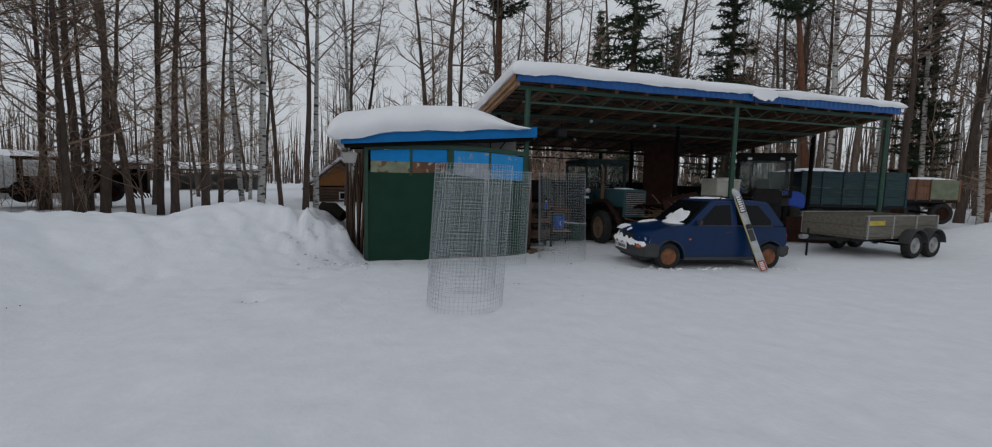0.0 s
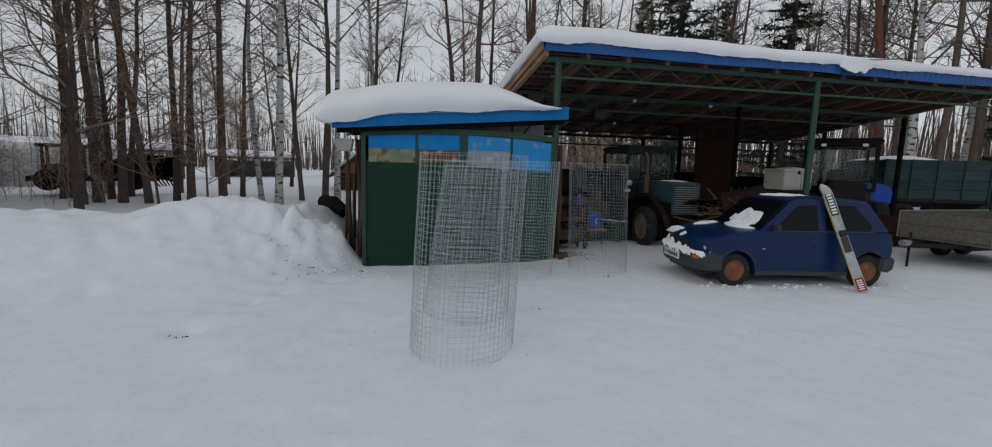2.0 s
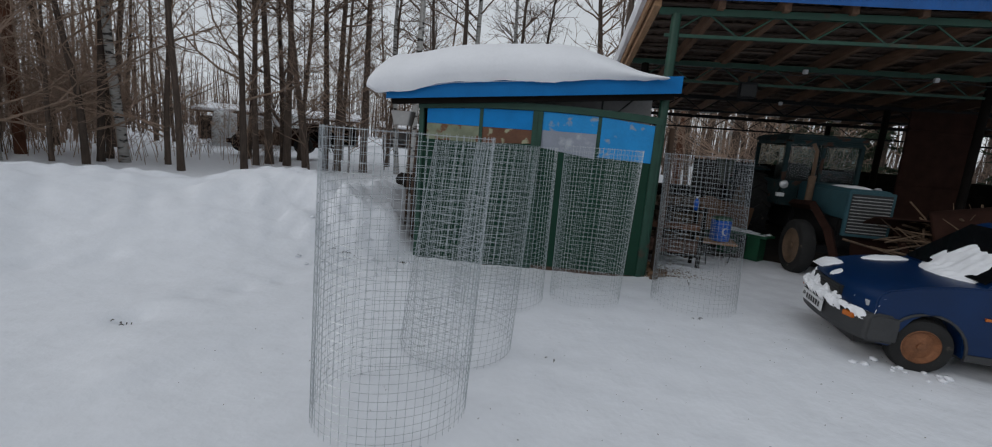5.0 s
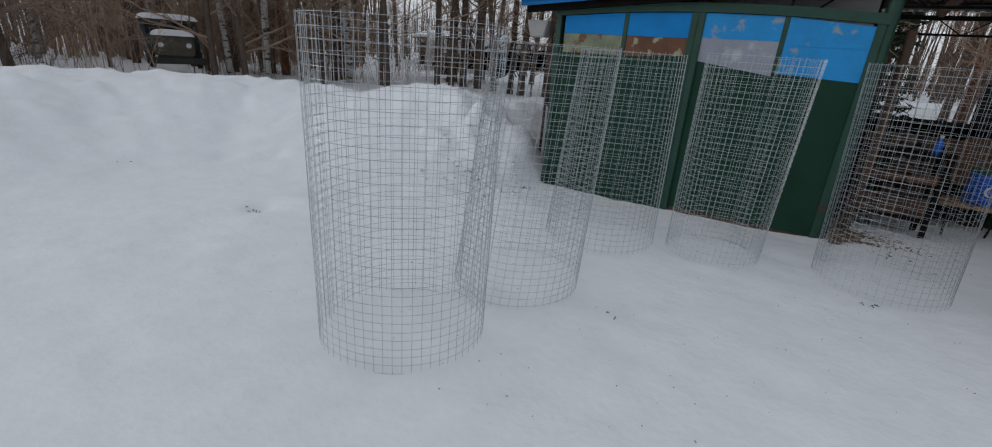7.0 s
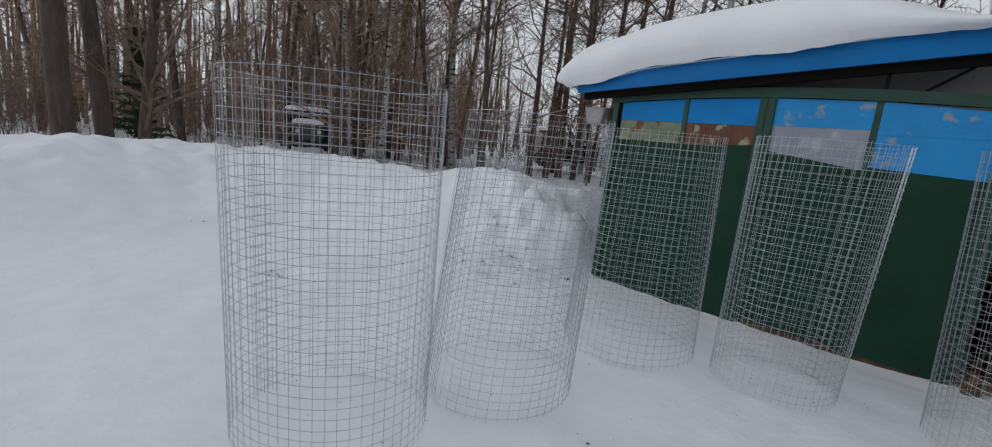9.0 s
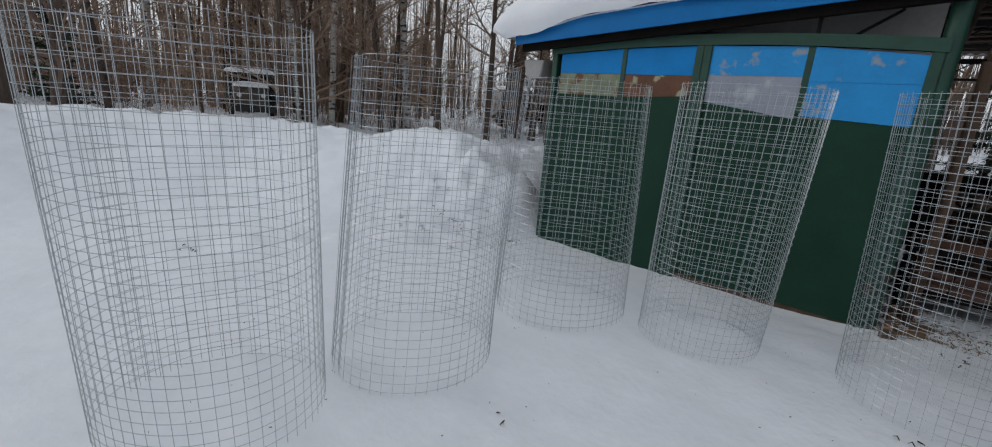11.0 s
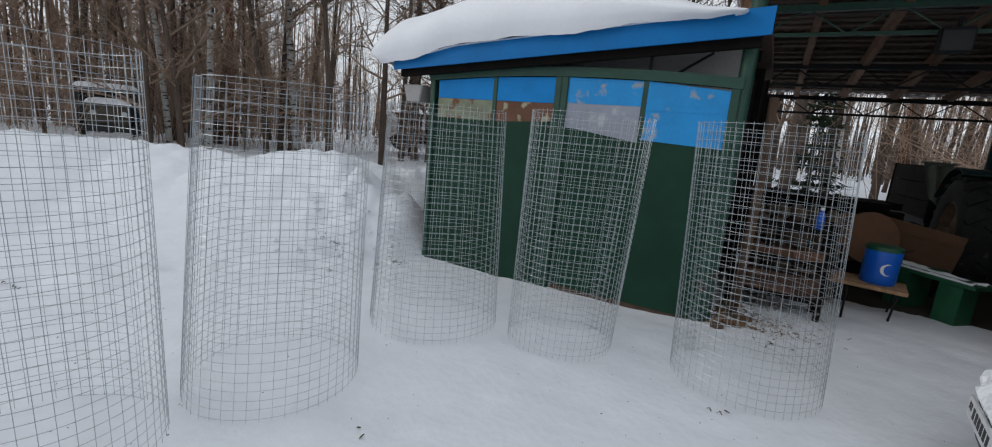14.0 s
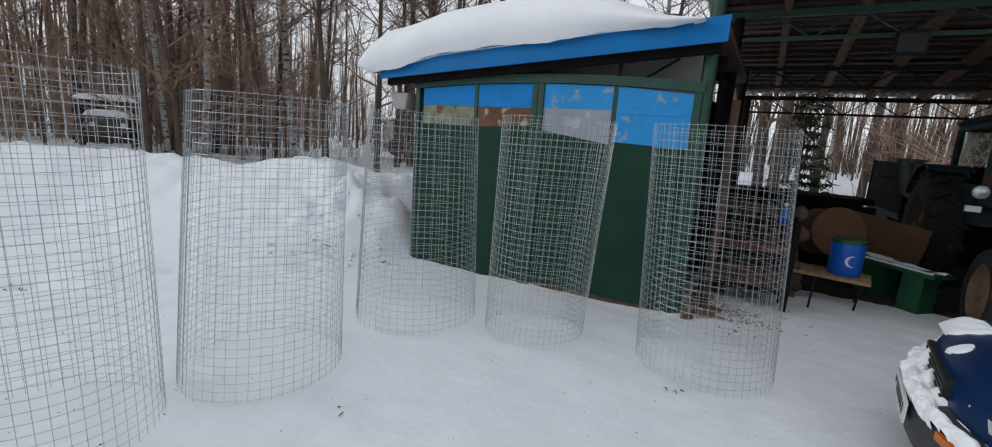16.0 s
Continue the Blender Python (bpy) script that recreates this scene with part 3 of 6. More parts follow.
def wheel(parent, m, r, w, rim_mat, rim=0.62, lugs=0, segs=28):
    """A wheel about the y axis; the outer face looks to -y."""
    o = new("wheel")
    o.parent = parent
    o.matrix_basis = m @ pose(0, 0, 0, 90, 0, 0)
    h = w / 2
    prof = [(r * rim, -h * 0.85), (r * 0.84, -h), (r * 0.95, -h * 0.85), (r, -h * 0.5), (r, h * 0.5), (r * 0.95, h * 0.85), (r * 0.84, h), (r * rim, h * 0.85)]
    g = Geo().lathe(prof, segs=segs)
    lug = Geo().box((-0.03, -0.03, -h * 0.5), (0.035, 0.03, h * 0.5)).mesh("lug", TYRE) if lugs else None
    for k in range(lugs):
        a = 2 * math.pi * k / lugs
        for s in (-1, 1):
            c = Matrix.Rotation(a + s * 0.08, 4, "Z") @ Matrix.Translation((r * 1.0, 0, s * h * 0.45)) @ Matrix.Rotation(s * 0.6, 4, "X")
            part("lug", lug, TYRE, o).matrix_basis = c
    part("tyre", g, TYRE, o, smooth="auto")
    rr = r * rim
    # z of the lathe points outwards after the turn (outer face at +h)
    prof = [(rr, h * 0.8), (rr * 0.95, h * 0.86), (rr * 0.88, h * 0.55), (rr * 0.75, h * 0.35), (rr * 0.5, h * 0.45), (rr * 0.33, h * 0.62), (rr * 0.2, h * 0.62), (0.001, h * 0.6)]
    rim_ob = part("rim", Geo().lathe(prof, segs=segs), rim_mat, o, smooth="auto")
    part("hub", Geo().lathe([(rr * 0.2, h * 0.6), (rr * 0.19, h * 0.85), (0.001, h * 0.9)], segs=12), rim_mat, o)
    g = Geo().lathe([(rr, -h * 0.8), (0.001, -h * 0.5)], segs=segs)
    part("inner_disc", g, INK, o)
    return o


def build_car():
    car = thing("car", "small old blue hatchback with snow on its bonnet, parked in snow", "car", pose(4.50, 8.24, -0.02, 0, 0, -7))
    W = 0.70

    def half(z):
        if z < 0.45:
            return W - 0.03 * (0.45 - z) / 0.25
        if z < 0.86:
            return W - 0.02 * (z - 0.45) / 0.41
        return W - 0.02 - 0.115 * (z - 0.86) / 0.52

    def bow(x, y):
        return 0.17 * min(1.0, max(0.0, (0.75 - x) / 0.75)) * abs(y / W) ** 2.6

    def loft(poly, half_at, n=10):
        """A side outline drawn across the car, its front bowed back towards the wings."""
        m = len(poly)
        vs = []
        for i in range(n + 1):
            for x, z in poly:
                y = (2 * i / n - 1) * half_at(z)
                vs.append((x + bow(x, y), y, z))
        fs = [tuple(range(m)), tuple(n * m + k for k in reversed(range(m)))]
        fs += [(i * m + k, (i + 1) * m + k, (i + 1) * m + (k + 1) % m, i * m + (k + 1) % m) for i in range(n) for k in range(m)]
        return Geo().add(vs, fs)

    def arch(cx, r, z0):
        return [(cx + r * math.cos(a), 0.26 + r * math.sin(a)) for a in [math.pi * k / 10 for k in range(11)] if 0.26 + r * math.sin(a) > z0]
    low = [(0.04, 0.30), (0.10, 0.24)]
    low += [(0.30, 0.22)] + list(reversed(arch(0.62, 0.315, 0.22))) + [(0.95, 0.20)]
    low += [(2.46, 0.20)] + list(reversed(arch(2.80, 0.315, 0.22))) + [(3.13, 0.24)]
    low += [(3.17, 0.34), (3.19, 0.60), (3.16, 0.86), (2.2, 0.885), (1.02, 0.885), (0.80, 0.872), (0.45, 0.825), (0.16, 0.76), (0.07, 0.71), (0.04, 0.65), (0.03, 0.45)]
    # body made as two sides and a skin so that its width follows the height
    part("body", loft(low, half), CAR_BLUE, car, "dark blue painted body", smooth="auto", bevel=0.018, segments=2)
    part("underbody", Geo().box((0.15, -0.5, 0.16), (3.05, 0.5, 0.34)), INK, car)
    for cx in (0.62, 2.80):
        part("wheel_well", Geo().box((cx - 0.30, -0.50, 0.2), (cx + 0.30, 0.50, 0.57)), INK, car)
    cab = [(0.98, 0.862), (1.52, 1.335), (1.62, 1.375), (2.05, 1.395), (2.55, 1.385), (2.80, 1.355), (3.15, 0.862)]
    part("cabin", Geo().prism(cab, lambda z: -half(z), half), CAR_BLUE, car, "dark blue roof and pillars", smooth="auto", bevel=0.03, segments=3)

    def side(poly, s, d=0.004):
        return Geo().prism(poly, lambda z: s * (half(z) - 0.02), lambda z: s * (half(z) + d))
    for s in (-1, 1):
        part("side_window", side([(1.20, 0.895), (1.60, 1.27), (1.93, 1.29), (1.93, 0.895)], s), CAR_GLASS, car, "dark side window")
        part("rear_side_window", side([(2.06, 0.90), (2.06, 1.29), (2.55, 1.285), (2.82, 0.98), (2.80, 0.90)], s), CAR_GLASS, car, "dark side window")
        for a, b in (((1.16, 0.885), (1.16, 0.30)), ((1.16, 0.30), (1.99, 0.30)), ((1.99, 0.30), (1.99, 1.30))):
            g = Geo()
            g.beam((a[0], s * (half(a[1]) + 0.001), a[1]), (b[0], s * (half(b[1]) + 0.001), b[1]), 0.006, 0.006, up=(0, 1, 0))
            part("door_gap", g, INK, car)
        part("waist_trim", Geo().beam((1.18, s * 0.685, 0.882), (2.84, s * 0.685, 0.885), 0.01, 0.018), PLASTIC, car)
        part("door_handle", Geo().box((1.78, s * 0.70 - 0.012, 0.74), (1.92, s * 0.70 + 0.012, 0.765)), PLASTIC, car, bevel=0.005)
        part("mirror", Geo().box((1.17, s * 0.74 - 0.06, 0.90), (1.24, s * 0.74 + 0.06, 0.99)), PLASTIC, car, bevel=0.015)
        part("sill_trim", Geo().box((0.95, s * 0.68 - 0.012, 0.195), (2.47, s * 0.68 + 0.012, 0.26)), PLASTIC, car)
        part("side_indicator", Geo().box((1.02, s * 0.695 - 0.012, 0.60), (1.07, s * 0.695 + 0.012, 0.625)), AMBER_LENS, car)
        part("headlight", Geo().box((-0.06, -0.105, 0.555), (0.05, 0.105, 0.648), pose(0.185, s * 0.53, 0, 0, 0, -s * 21)), LAMP_GLASS, car, "clear rectangular headlight", bevel=0.02)
        part("front_indicator", Geo().box((-0.03, -0.06, 0.43), (0.03, 0.06, 0.48), pose(0.055, s * 0.56, 0, 0, 0, -s * 21)), AMBER_LENS, car, bevel=0.006)
        part("tail_light", Geo().box((3.12, s * 0.60 - 0.075, 0.52), (3.20, s * 0.60 + 0.075, 0.74)), RED_LENS, car, bevel=0.01)
        part("roof_rail", Geo().tube([(1.75, s * 0.50, 1.395), (1.8, s * 0.50, 1.44), (2.5, s * 0.50, 1.44), (2.55, s * 0.50, 1.39)], 0.011, 6), BLACK_STEEL, car)
        for x in (0.62, 2.80):
            g = Geo()
            pts = [(x + 0.325 * math.cos(a), s * (half(0.5) + 0.004), 0.26 + 0.325 * math.sin(a)) for a in [math.pi * k / 14 for k in range(15)]]
            g.tube(pts, 0.014, 5)
            part("arch_lip", g, PLASTIC, car, smooth=True)
    part("windscreen", Geo().add([(1.02, -0.61, 0.90), (1.02, 0.61, 0.90), (1.50, 0.53, 1.325), (1.50, -0.53, 1.325),
                                  (1.03, -0.61, 0.89), (1.03, 0.61, 0.89), (1.51, 0.53, 1.315), (1.51, -0.53, 1.315)],
                                 [(0, 3, 2, 1), (4, 5, 6, 7), (0, 1, 5, 4), (1, 2, 6, 5), (2, 3, 7, 6), (3, 0, 4, 7)]), CAR_GLASS, car, "dark windscreen")
    for ob in car.children:
        if ob.name.startswith("windscreen"):
            ob.matrix_basis = pose(-0.022, 0, 0.018)
    part("wiper", Geo().tube([(0.98, -0.1, 0.905), (1.1, -0.35, 1.0)], 0.007, 5), INK, car)
    bump = [(-0.06, 0.30), (-0.03, 0.25), (0.30, 0.25), (0.31, 0.52), (0.03, 0.535), (-0.05, 0.50)]
    part("front_bumper", loft(bump, lambda z: 0.725), PLASTIC, car, "dark grey plastic bumper", bevel=0.03, segments=3, smooth="auto")
    part("rear_bumper", Geo().prism([(2.98, 0.27), (3.22, 0.27), (3.25, 0.48), (3.0, 0.50)], -0.72, 0.72), PLASTIC, car, bevel=0.03, segments=3, smooth="auto")
    part("grille", Geo().box((0.03, -0.32, 0.555), (0.075, 0.32, 0.665)), INK, car)
    for k in range(4):
        z = 0.565 + k * 0.028
        part("grille_bar", Geo().box((0.024, -0.31, z), (0.04, 0.31, z + 0.009)), PLASTIC, car)
    pl = part("number_plate", Geo().box((-0.078, -0.26, 0.35), (-0.066, 0.26, 0.462)), PLATE, car, "white plate with dark bars")
    for k, w in enumerate((0.04, 0.045, 0.045, 0.045, 0.04, 0.04)):
        y0 = -0.21 + k * 0.062
        part("plate_mark", Geo().box((-0.0795, y0, 0.375), (-0.077, y0 + w, 0.435)), INK, pl)
    for k in range(2):
        part("plate_mark", Geo().box((-0.0795, 0.175 + k * 0.035, 0.395), (-0.077, 0.20 + k * 0.035, 0.435)), INK, pl)
    for x in (0.62, 2.80):
        wheel(car, pose(x, -0.615, 0.262), 0.262, 0.15, RUST_RIM)
        wheel(car, pose(x, 0.615, 0.262, 0, 0, 180), 0.262, 0.15, RUST_RIM)
    return car


car = build_car()
car.scale = (0.915, 0.915, 0.915)
CAR_M = pose(4.50, 8.24, -0.02, 0, 0, -7) @ Matrix.Scale(0.915, 4)


def snow_pat(name, label, m, fn, nu=30, nv=22):
    g = Geo().grid(fn, nu, nv)
    ob = solid(name, g, ROOF_SNOW, label, "snow", smooth=True, recalc=False)
    ob.matrix_basis = m
    return ob


def hood_z(x):
    for (xa, za), (xb, zb) in zip(HOOD, HOOD[1:]):
        if x <= xb:
            return za + (zb - za) * (x - xa) / (xb - xa)
    return HOOD[-1][1]


HOOD = [(0.0, 0.60), (0.04, 0.65), (0.07, 0.71), (0.16, 0.76), (0.45, 0.825), (0.80, 0.872), (1.0, 0.885), (1.52, 1.345)]


def patch(x0, x1, y0, y1, thick, seed, zf=hood_z, rag=1.0):
    """A ragged patch of snow that follows the surface under it."""
    def fn(u, v):
        s, t = 2 * u - 1, 2 * v - 1
        x, y = x0 + (x1 - x0) * u, y0 + (y1 - y0) * v
        p = Vector((x * 6 + seed, y * 6, seed))
        edge = 0.85 - (s * s + t * t * 0.9) ** 0.9 + rag * (0.55 * noise.noise(p) + 0.35 * noise.noise(p * 2.7))
        if max(abs(s), abs(t)) > 0.96:
            edge = -0.5
        h = thick * min(1.0, edge * 1.5) ** 0.6 if edge > 0 else max(-0.03, edge * 0.1)
        return Vector((x, y, zf(x) + h + 0.02 * thick / 0.05 * noise.noise(p * 2.2) * (edge > 0)))
    return fn


snow_pat("windscreen_snow", "clump of snow over the car's windscreen foot", CAR_M, patch(0.84, 1.34, -0.52, 0.36, 0.06, 3, rag=0.2), 50, 60)
snow_pat("bonnet_snow", "thin strip of snow along the car's bonnet", CAR_M, patch(0.50, 0.98, 0.36, 0.60, 0.025, 5, rag=0.3), 50, 30)
NOSE = [(-0.09, 0.49), (-0.04, 0.527), (0.0, 0.54), (0.035, 0.64), (0.07, 0.712), (0.13, 0.75)]


def nose_z(x):
    for (xa, za), (xb, zb) in zip(NOSE, NOSE[1:]):
        if x <= xb:
            return za + (zb - za) * (x - xa) / (xb - xa)
    return NOSE[-1][1]


def nose_snow(u, v):
    """Clinging, broken snow from the bumper's top up to the bonnet's lip."""
    x, y = -0.08 + 0.17 * u, -0.69 + 1.38 * v
    p = Vector((x * 9, y * 6.5, 2.0))
    cover = 0.36 - 0.85 * abs(2 * u - 0.75) ** 2 + 0.55 * noise.noise(p) + 0.35 * noise.noise(p * 2.6) + 0.25 * noise.noise(p * 6.0)
    cover -= 0.6 * smooth(0.03, 0.0, v) + 0.6 * smooth(0.97, 1.0, v) + 0.5 * smooth(0.35, 0.8, u) * smooth(0.1, 0.3, v) * smooth(0.75, 0.5, v)
    cover -= 0.9 * smooth(0.25, 0.5, u) * smooth(0.3, 0.22, v)
    h = 0.03 * min(1.0, cover * 1.6) ** 0.55 * (1 + 0.4 * noise.noise(p * 3.0)) if cover > 0 else max(-0.05, cover * 0.35)
    return Vector((x - 0.45 * h + 0.17 * min(1.0, (0.75 - x) / 0.75) * abs(y / 0.7) ** 2.6, y, nose_z(x) + 0.9 * h))


snow_pat("bumper_snow", "broken snow clinging along the car's front bumper and grille", CAR_M, nose_snow, 44, 170)
snow_pat("bonnet_snow", "snow clinging to the car's bonnet corner", CAR_M, patch(0.10, 0.30, 0.26, 0.64, 0.022, 11, rag=1.1), 50, 60)
snow_pat("bonnet_snow", "small snow clump on the car's bonnet edge", CAR_M, patch(0.06, 0.17, -0.05, 0.08, 0.012, 14, rag=1.1), 40, 40)
snow_pat("roof_patch_snow", "flat patch of snow on the car's roof", CAR_M, patch(1.66, 2.40, -0.02, 0.60, 0.025, 17, lambda x: 1.388), 40, 40)

# ---------------------------------------------------------------- skis
SKI_TOP = node_mat("ski_top_sheet", (0.36, 0.38, 0.38), 0.35, dark=0.6, scale=7, fine=40, bump=0.02, spots=(0.03, 0.03, 0.03), spot_at=0.58, spot_scale=5)
SKI_EDGE = node_mat("ski_yellow_edge", (0.40, 0.33, 0.08), 0.5, dark=0.8, bump=0)


def ski(foot, head, tip_back, label, roll=0.0):
    """A wide hunting ski leaning with its tip up."""
    foot, head = Vector(foot), Vector(head)
    d = (head - foot)
    L = d.length
    d.normalize()
    s = Vector((0.93, -0.30, 0)).normalized()
    s = (s - d * s.dot(d)).normalized()
    nrm = d.cross(s)
    m = Matrix((s, nrm, d)).transposed().to_4x4()
    m.translation = foot
    ob = thing("ski", label, "ski", m, group="skis leaning on the car")

    def bend(z):
        k = max(0, (z - (L - 0.2)) / 0.2)
        return tip_back * k * k

    def outline(z):
        k = max(0, (z - (L - 0.16)) / 0.16)
        return 0.068 * math.sqrt(max(0.02, 1 - k * k)) * (1 - 0.10 * math.sin(math.pi * min(1, z / L)))
    g = Geo()
    n = 40
    zs = [L * i / n for i in range(n + 1)]
    for y0, y1, nm in ((0, 0.014, 0),):
        vs, fs = [], []
        for z in zs:
            for sx, yy in ((-1, 0.0), (1, 0.0), (1, 0.014), (-1, 0.014)):
                vs.append((sx * outline(z), yy + bend(z), z))
        for i in range(n):
            for k in range(4):
                k2 = (k + 1) % 4
                fs.append((i * 4 + k, i * 4 + k2, (i + 1) * 4 + k2, (i + 1) * 4 + k))
        fs += [(3, 2, 1, 0), tuple(n * 4 + k for k in range(4))]
        g.add(vs, fs)
    part("blade", g, SKI_TOP, ob, "white and black patterned top sheet")
    part("edge_strip", Geo().box((-0.071, 0.001, 0.03), (-0.062, 0.016, L - 0.25)), SKI_EDGE, ob, "yellow edge")
    part("binding", Geo().box((-0.05, -0.03, L * 0.50), (0.05, -0.001, L * 0.56)), INK, ob, bevel=0.01)
    part("foot_pad", Geo().box((-0.05, -0.008, L * 0.36), (0.05, -0.001, L * 0.495)), PLASTIC, ob, bevel=0.003)
    part("tail_mark", Geo().box((-0.058, -0.004, 0.02), (0.058, -0.001, 0.20)), RED_LENS, ob, "red end field")
    for k in range(5):
        part("printed_bar", Geo().box((-0.04, -0.0065, 0.04 + k * 0.03), (0.035, -0.0045, 0.058 + k * 0.03)), PLATE, ob)
    part("tip_mark", Geo().box((-0.052, -0.003, L * 0.70), (0.052, -0.0006, L * 0.90)), INK, ob, "dark tip field")
    for k in range(7):
        z = L * 0.715 + k * 0.043
        part("printed_bar", Geo().box((-0.036, -0.0055, z), (0.034, -0.0035, z + 0.028)), PLATE, ob)
    return ob


ski((6.58, 7.00, 0.01), (6.27, 7.50, 1.47), 0.06, "long wide hunting ski with dark markings leaning on the car")
ski((6.63, 7.04, 0.01), (6.295, 7.54, 1.47), 0.05, "second long hunting ski behind its pair, leaning on the car")

# ---------------------------------------------------------------- small tandem trailer
GREY_WOOD = node_mat("weathered_grey_boards", (0.11, 0.10, 0.08), 0.85, dark=0.6, scale=4, fine=40, bump=0.3, stretch=(0.6, 4, 5), random_tint=0.2)
YELLOW = node_mat("yellow_paint", (0.42, 0.33, 0.03), 0.6, dark=0.7, bump=0.1)


def build_trailer():
    t = thing("trailer", "grey wooden two-axle car trailer standing empty in snow", "trailer", pose(9.93, 8.45, 0.0, 0, 0, 6))
    L, Wd = 2.6, 0.68
    part("floor_deck", Geo().box((0, -Wd, 0.44), (L, Wd, 0.48)), GREY_WOOD, t)
    for k in range(2):
        z = 0.49 + k * 0.225
        for s in (-1, 1):
            part("side_board", Geo().box((0.0, s * Wd - 0.015, z), (L, s * Wd + 0.015, z + 0.218)), GREY_WOOD, t, bevel=0.004)
        for x in (0.0, L):
            part("end_board", Geo().box((x - 0.015, -Wd + 0.02, z), (x + 0.015, Wd - 0.02, z + 0.218)), GREY_WOOD, t, bevel=0.004)
    for s in (-1, 1):
        part("top_rail", Geo().box((-0.02, s * Wd - 0.022, 0.935), (L + 0.02, s * Wd + 0.022, 0.955)), GREY_RIM, t)
        for x in (0.02, 0.9, 1.75, L - 0.02):
            part("stake", Geo().box((x - 0.02, s * (Wd + 0.027) - 0.012, 0.44), (x + 0.02, s * (Wd + 0.027) + 0.012, 0.94)), GREY_RIM, t)
        part("frame_rail", Geo().box((0, s * 0.45 - 0.03, 0.36), (L, s * 0.45 + 0.03, 0.438)), BLACK_STEEL, t)
        for x in (1.5, 2.2):
            wheel(t, pose(x, s * 0.78, 0.29, 0, 0, 0 if s < 0 else 180), 0.29, 0.17, GREY_RIM)
            arc = [math.pi * (0.02 + 0.96 * k / 12) for k in range(13)]
            g = Geo().prism([(x + 0.355 * math.cos(a), 0.32 + 0.34 * math.sin(a)) for a in arc] + [(x + 0.335 * math.cos(a), 0.32 + 0.32 * math.sin(a)) for a in reversed(arc)], s * 0.70, s * 0.92)
            part("mudguard", g, PLASTIC, t, "dark plastic mudguard")
        part("drawbar", Geo().beam((0.3, s * 0.45, 0.40), (-0.85, s * 0.03, 0.42), 0.05, 0.07), BLACK_STEEL, t)
    for x in (1.5, 2.2):
        part("axle", Geo().tube([(x, -0.75, 0.29), (x, 0.75, 0.29)], 0.03, 8), BLACK_STEEL, t)
    part("coupling", Geo().box((-1.05, -0.05, 0.40), (-0.82, 0.05, 0.50)), GREY_RIM, t, bevel=0.02)
    part("jockey_leg", Geo().tube([(-0.65, 0.1, 0.0), (-0.65, 0.1, 0.62)], 0.022, 8), BLACK_STEEL, t)
    part("yellow_plate", Geo().box((0.08, -Wd - 0.019, 0.74), (0.62, -Wd - 0.0155, 0.84)), YELLOW, t, "faded yellow patch")
    return t


build_trailer()

# ---------------------------------------------------------------- tractors
TEAL = node_mat("faded_teal_paint", (0.014, 0.032, 0.035), 0.75, dark=0.6, scale=5, bump=0.15, spots=(0.05, 0.028, 0.02), spot_at=0.58, spot_scale=5, spec=0.2)
TEAL_HOOD = node_mat("teal_bonnet_paint", (0.018, 0.062, 0.078), 0.65, dark=0.75, scale=5, bump=0.1, spots=(0.09, 0.06, 0.045), spot_at=0.68)
MUD_RIM = node_mat("muddy_rim", (0.12, 0.078, 0.05), 0.85, dark=0.6, scale=9, bump=0.3)
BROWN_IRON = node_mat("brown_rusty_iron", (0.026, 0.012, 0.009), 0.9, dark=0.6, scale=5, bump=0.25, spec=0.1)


def clear_glass(name, tint):
    """Thin clear glass: mostly see-through with a weak gloss."""
    m = bpy.data.materials.new(name)
    m.use_nodes = True
    n, l = m.node_tree.nodes, m.node_tree.links
    n.clear()
    tr, gl, mx, out = (n.new(k) for k in ("ShaderNodeBsdfTransparent", "ShaderNodeBsdfGlossy", "ShaderNodeMixShader", "ShaderNodeOutputMaterial"))
    tr.inputs["Color"].default_value = (*tint, 1)
    gl.inputs["Roughness"].default_value = 0.05
    mx.inputs["Fac"].default_value = 0.015
    l.new(tr.outputs[0], mx.inputs[1])
    l.new(gl.outputs[0], mx.inputs[2])
    l.new(mx.outputs[0], out.inputs["Surface"])
    return m


PALE_GLASS = clear_glass("cab_glass", (0.86, 0.90, 0.90))
BRIGHT_BLUE = node_mat("tractor_blue_paint", (0.006, 0.06, 0.42), 0.4, dark=0.8, bump=0.05)


def frame_box(thing_, lo, hi, bar, material, pane=None, name="cab_pillar"):
    """Four pillars and eight rails round a box, with panes between them."""
    (a, b, c), (d, e, f) = lo, hi
    for x in (a, d):
        for y in (b, e):
            part(name, Geo().box((x - bar, y - bar, c), (x + bar, y + bar, f)), material, thing_, bevel=0.01)
    for z in (c, f):
        for y in (b, e):
            part("cab_rail", Geo().box((a + bar, y - bar * 0.9, z - bar), (d - bar, y + bar * 0.9, z + bar)), material, thing_)
        for x in (a, d):
            part("cab_rail", Geo().box((x - bar * 0.9, b + bar, z - bar), (x + bar * 0.9, e - bar, z + bar)), material, thing_)
    if pane:
        for y in (b, e):
            part("window_pane", Geo().box((a + bar, y - 0.004, c + bar), (d - bar, y + 0.004, f - bar)), pane, thing_)
        for x in (a, d):
            part("window_pane", Geo().box((x - 0.004, b + bar, c + bar), (x + 0.004, e - bar, f - bar)), pane, thing_)


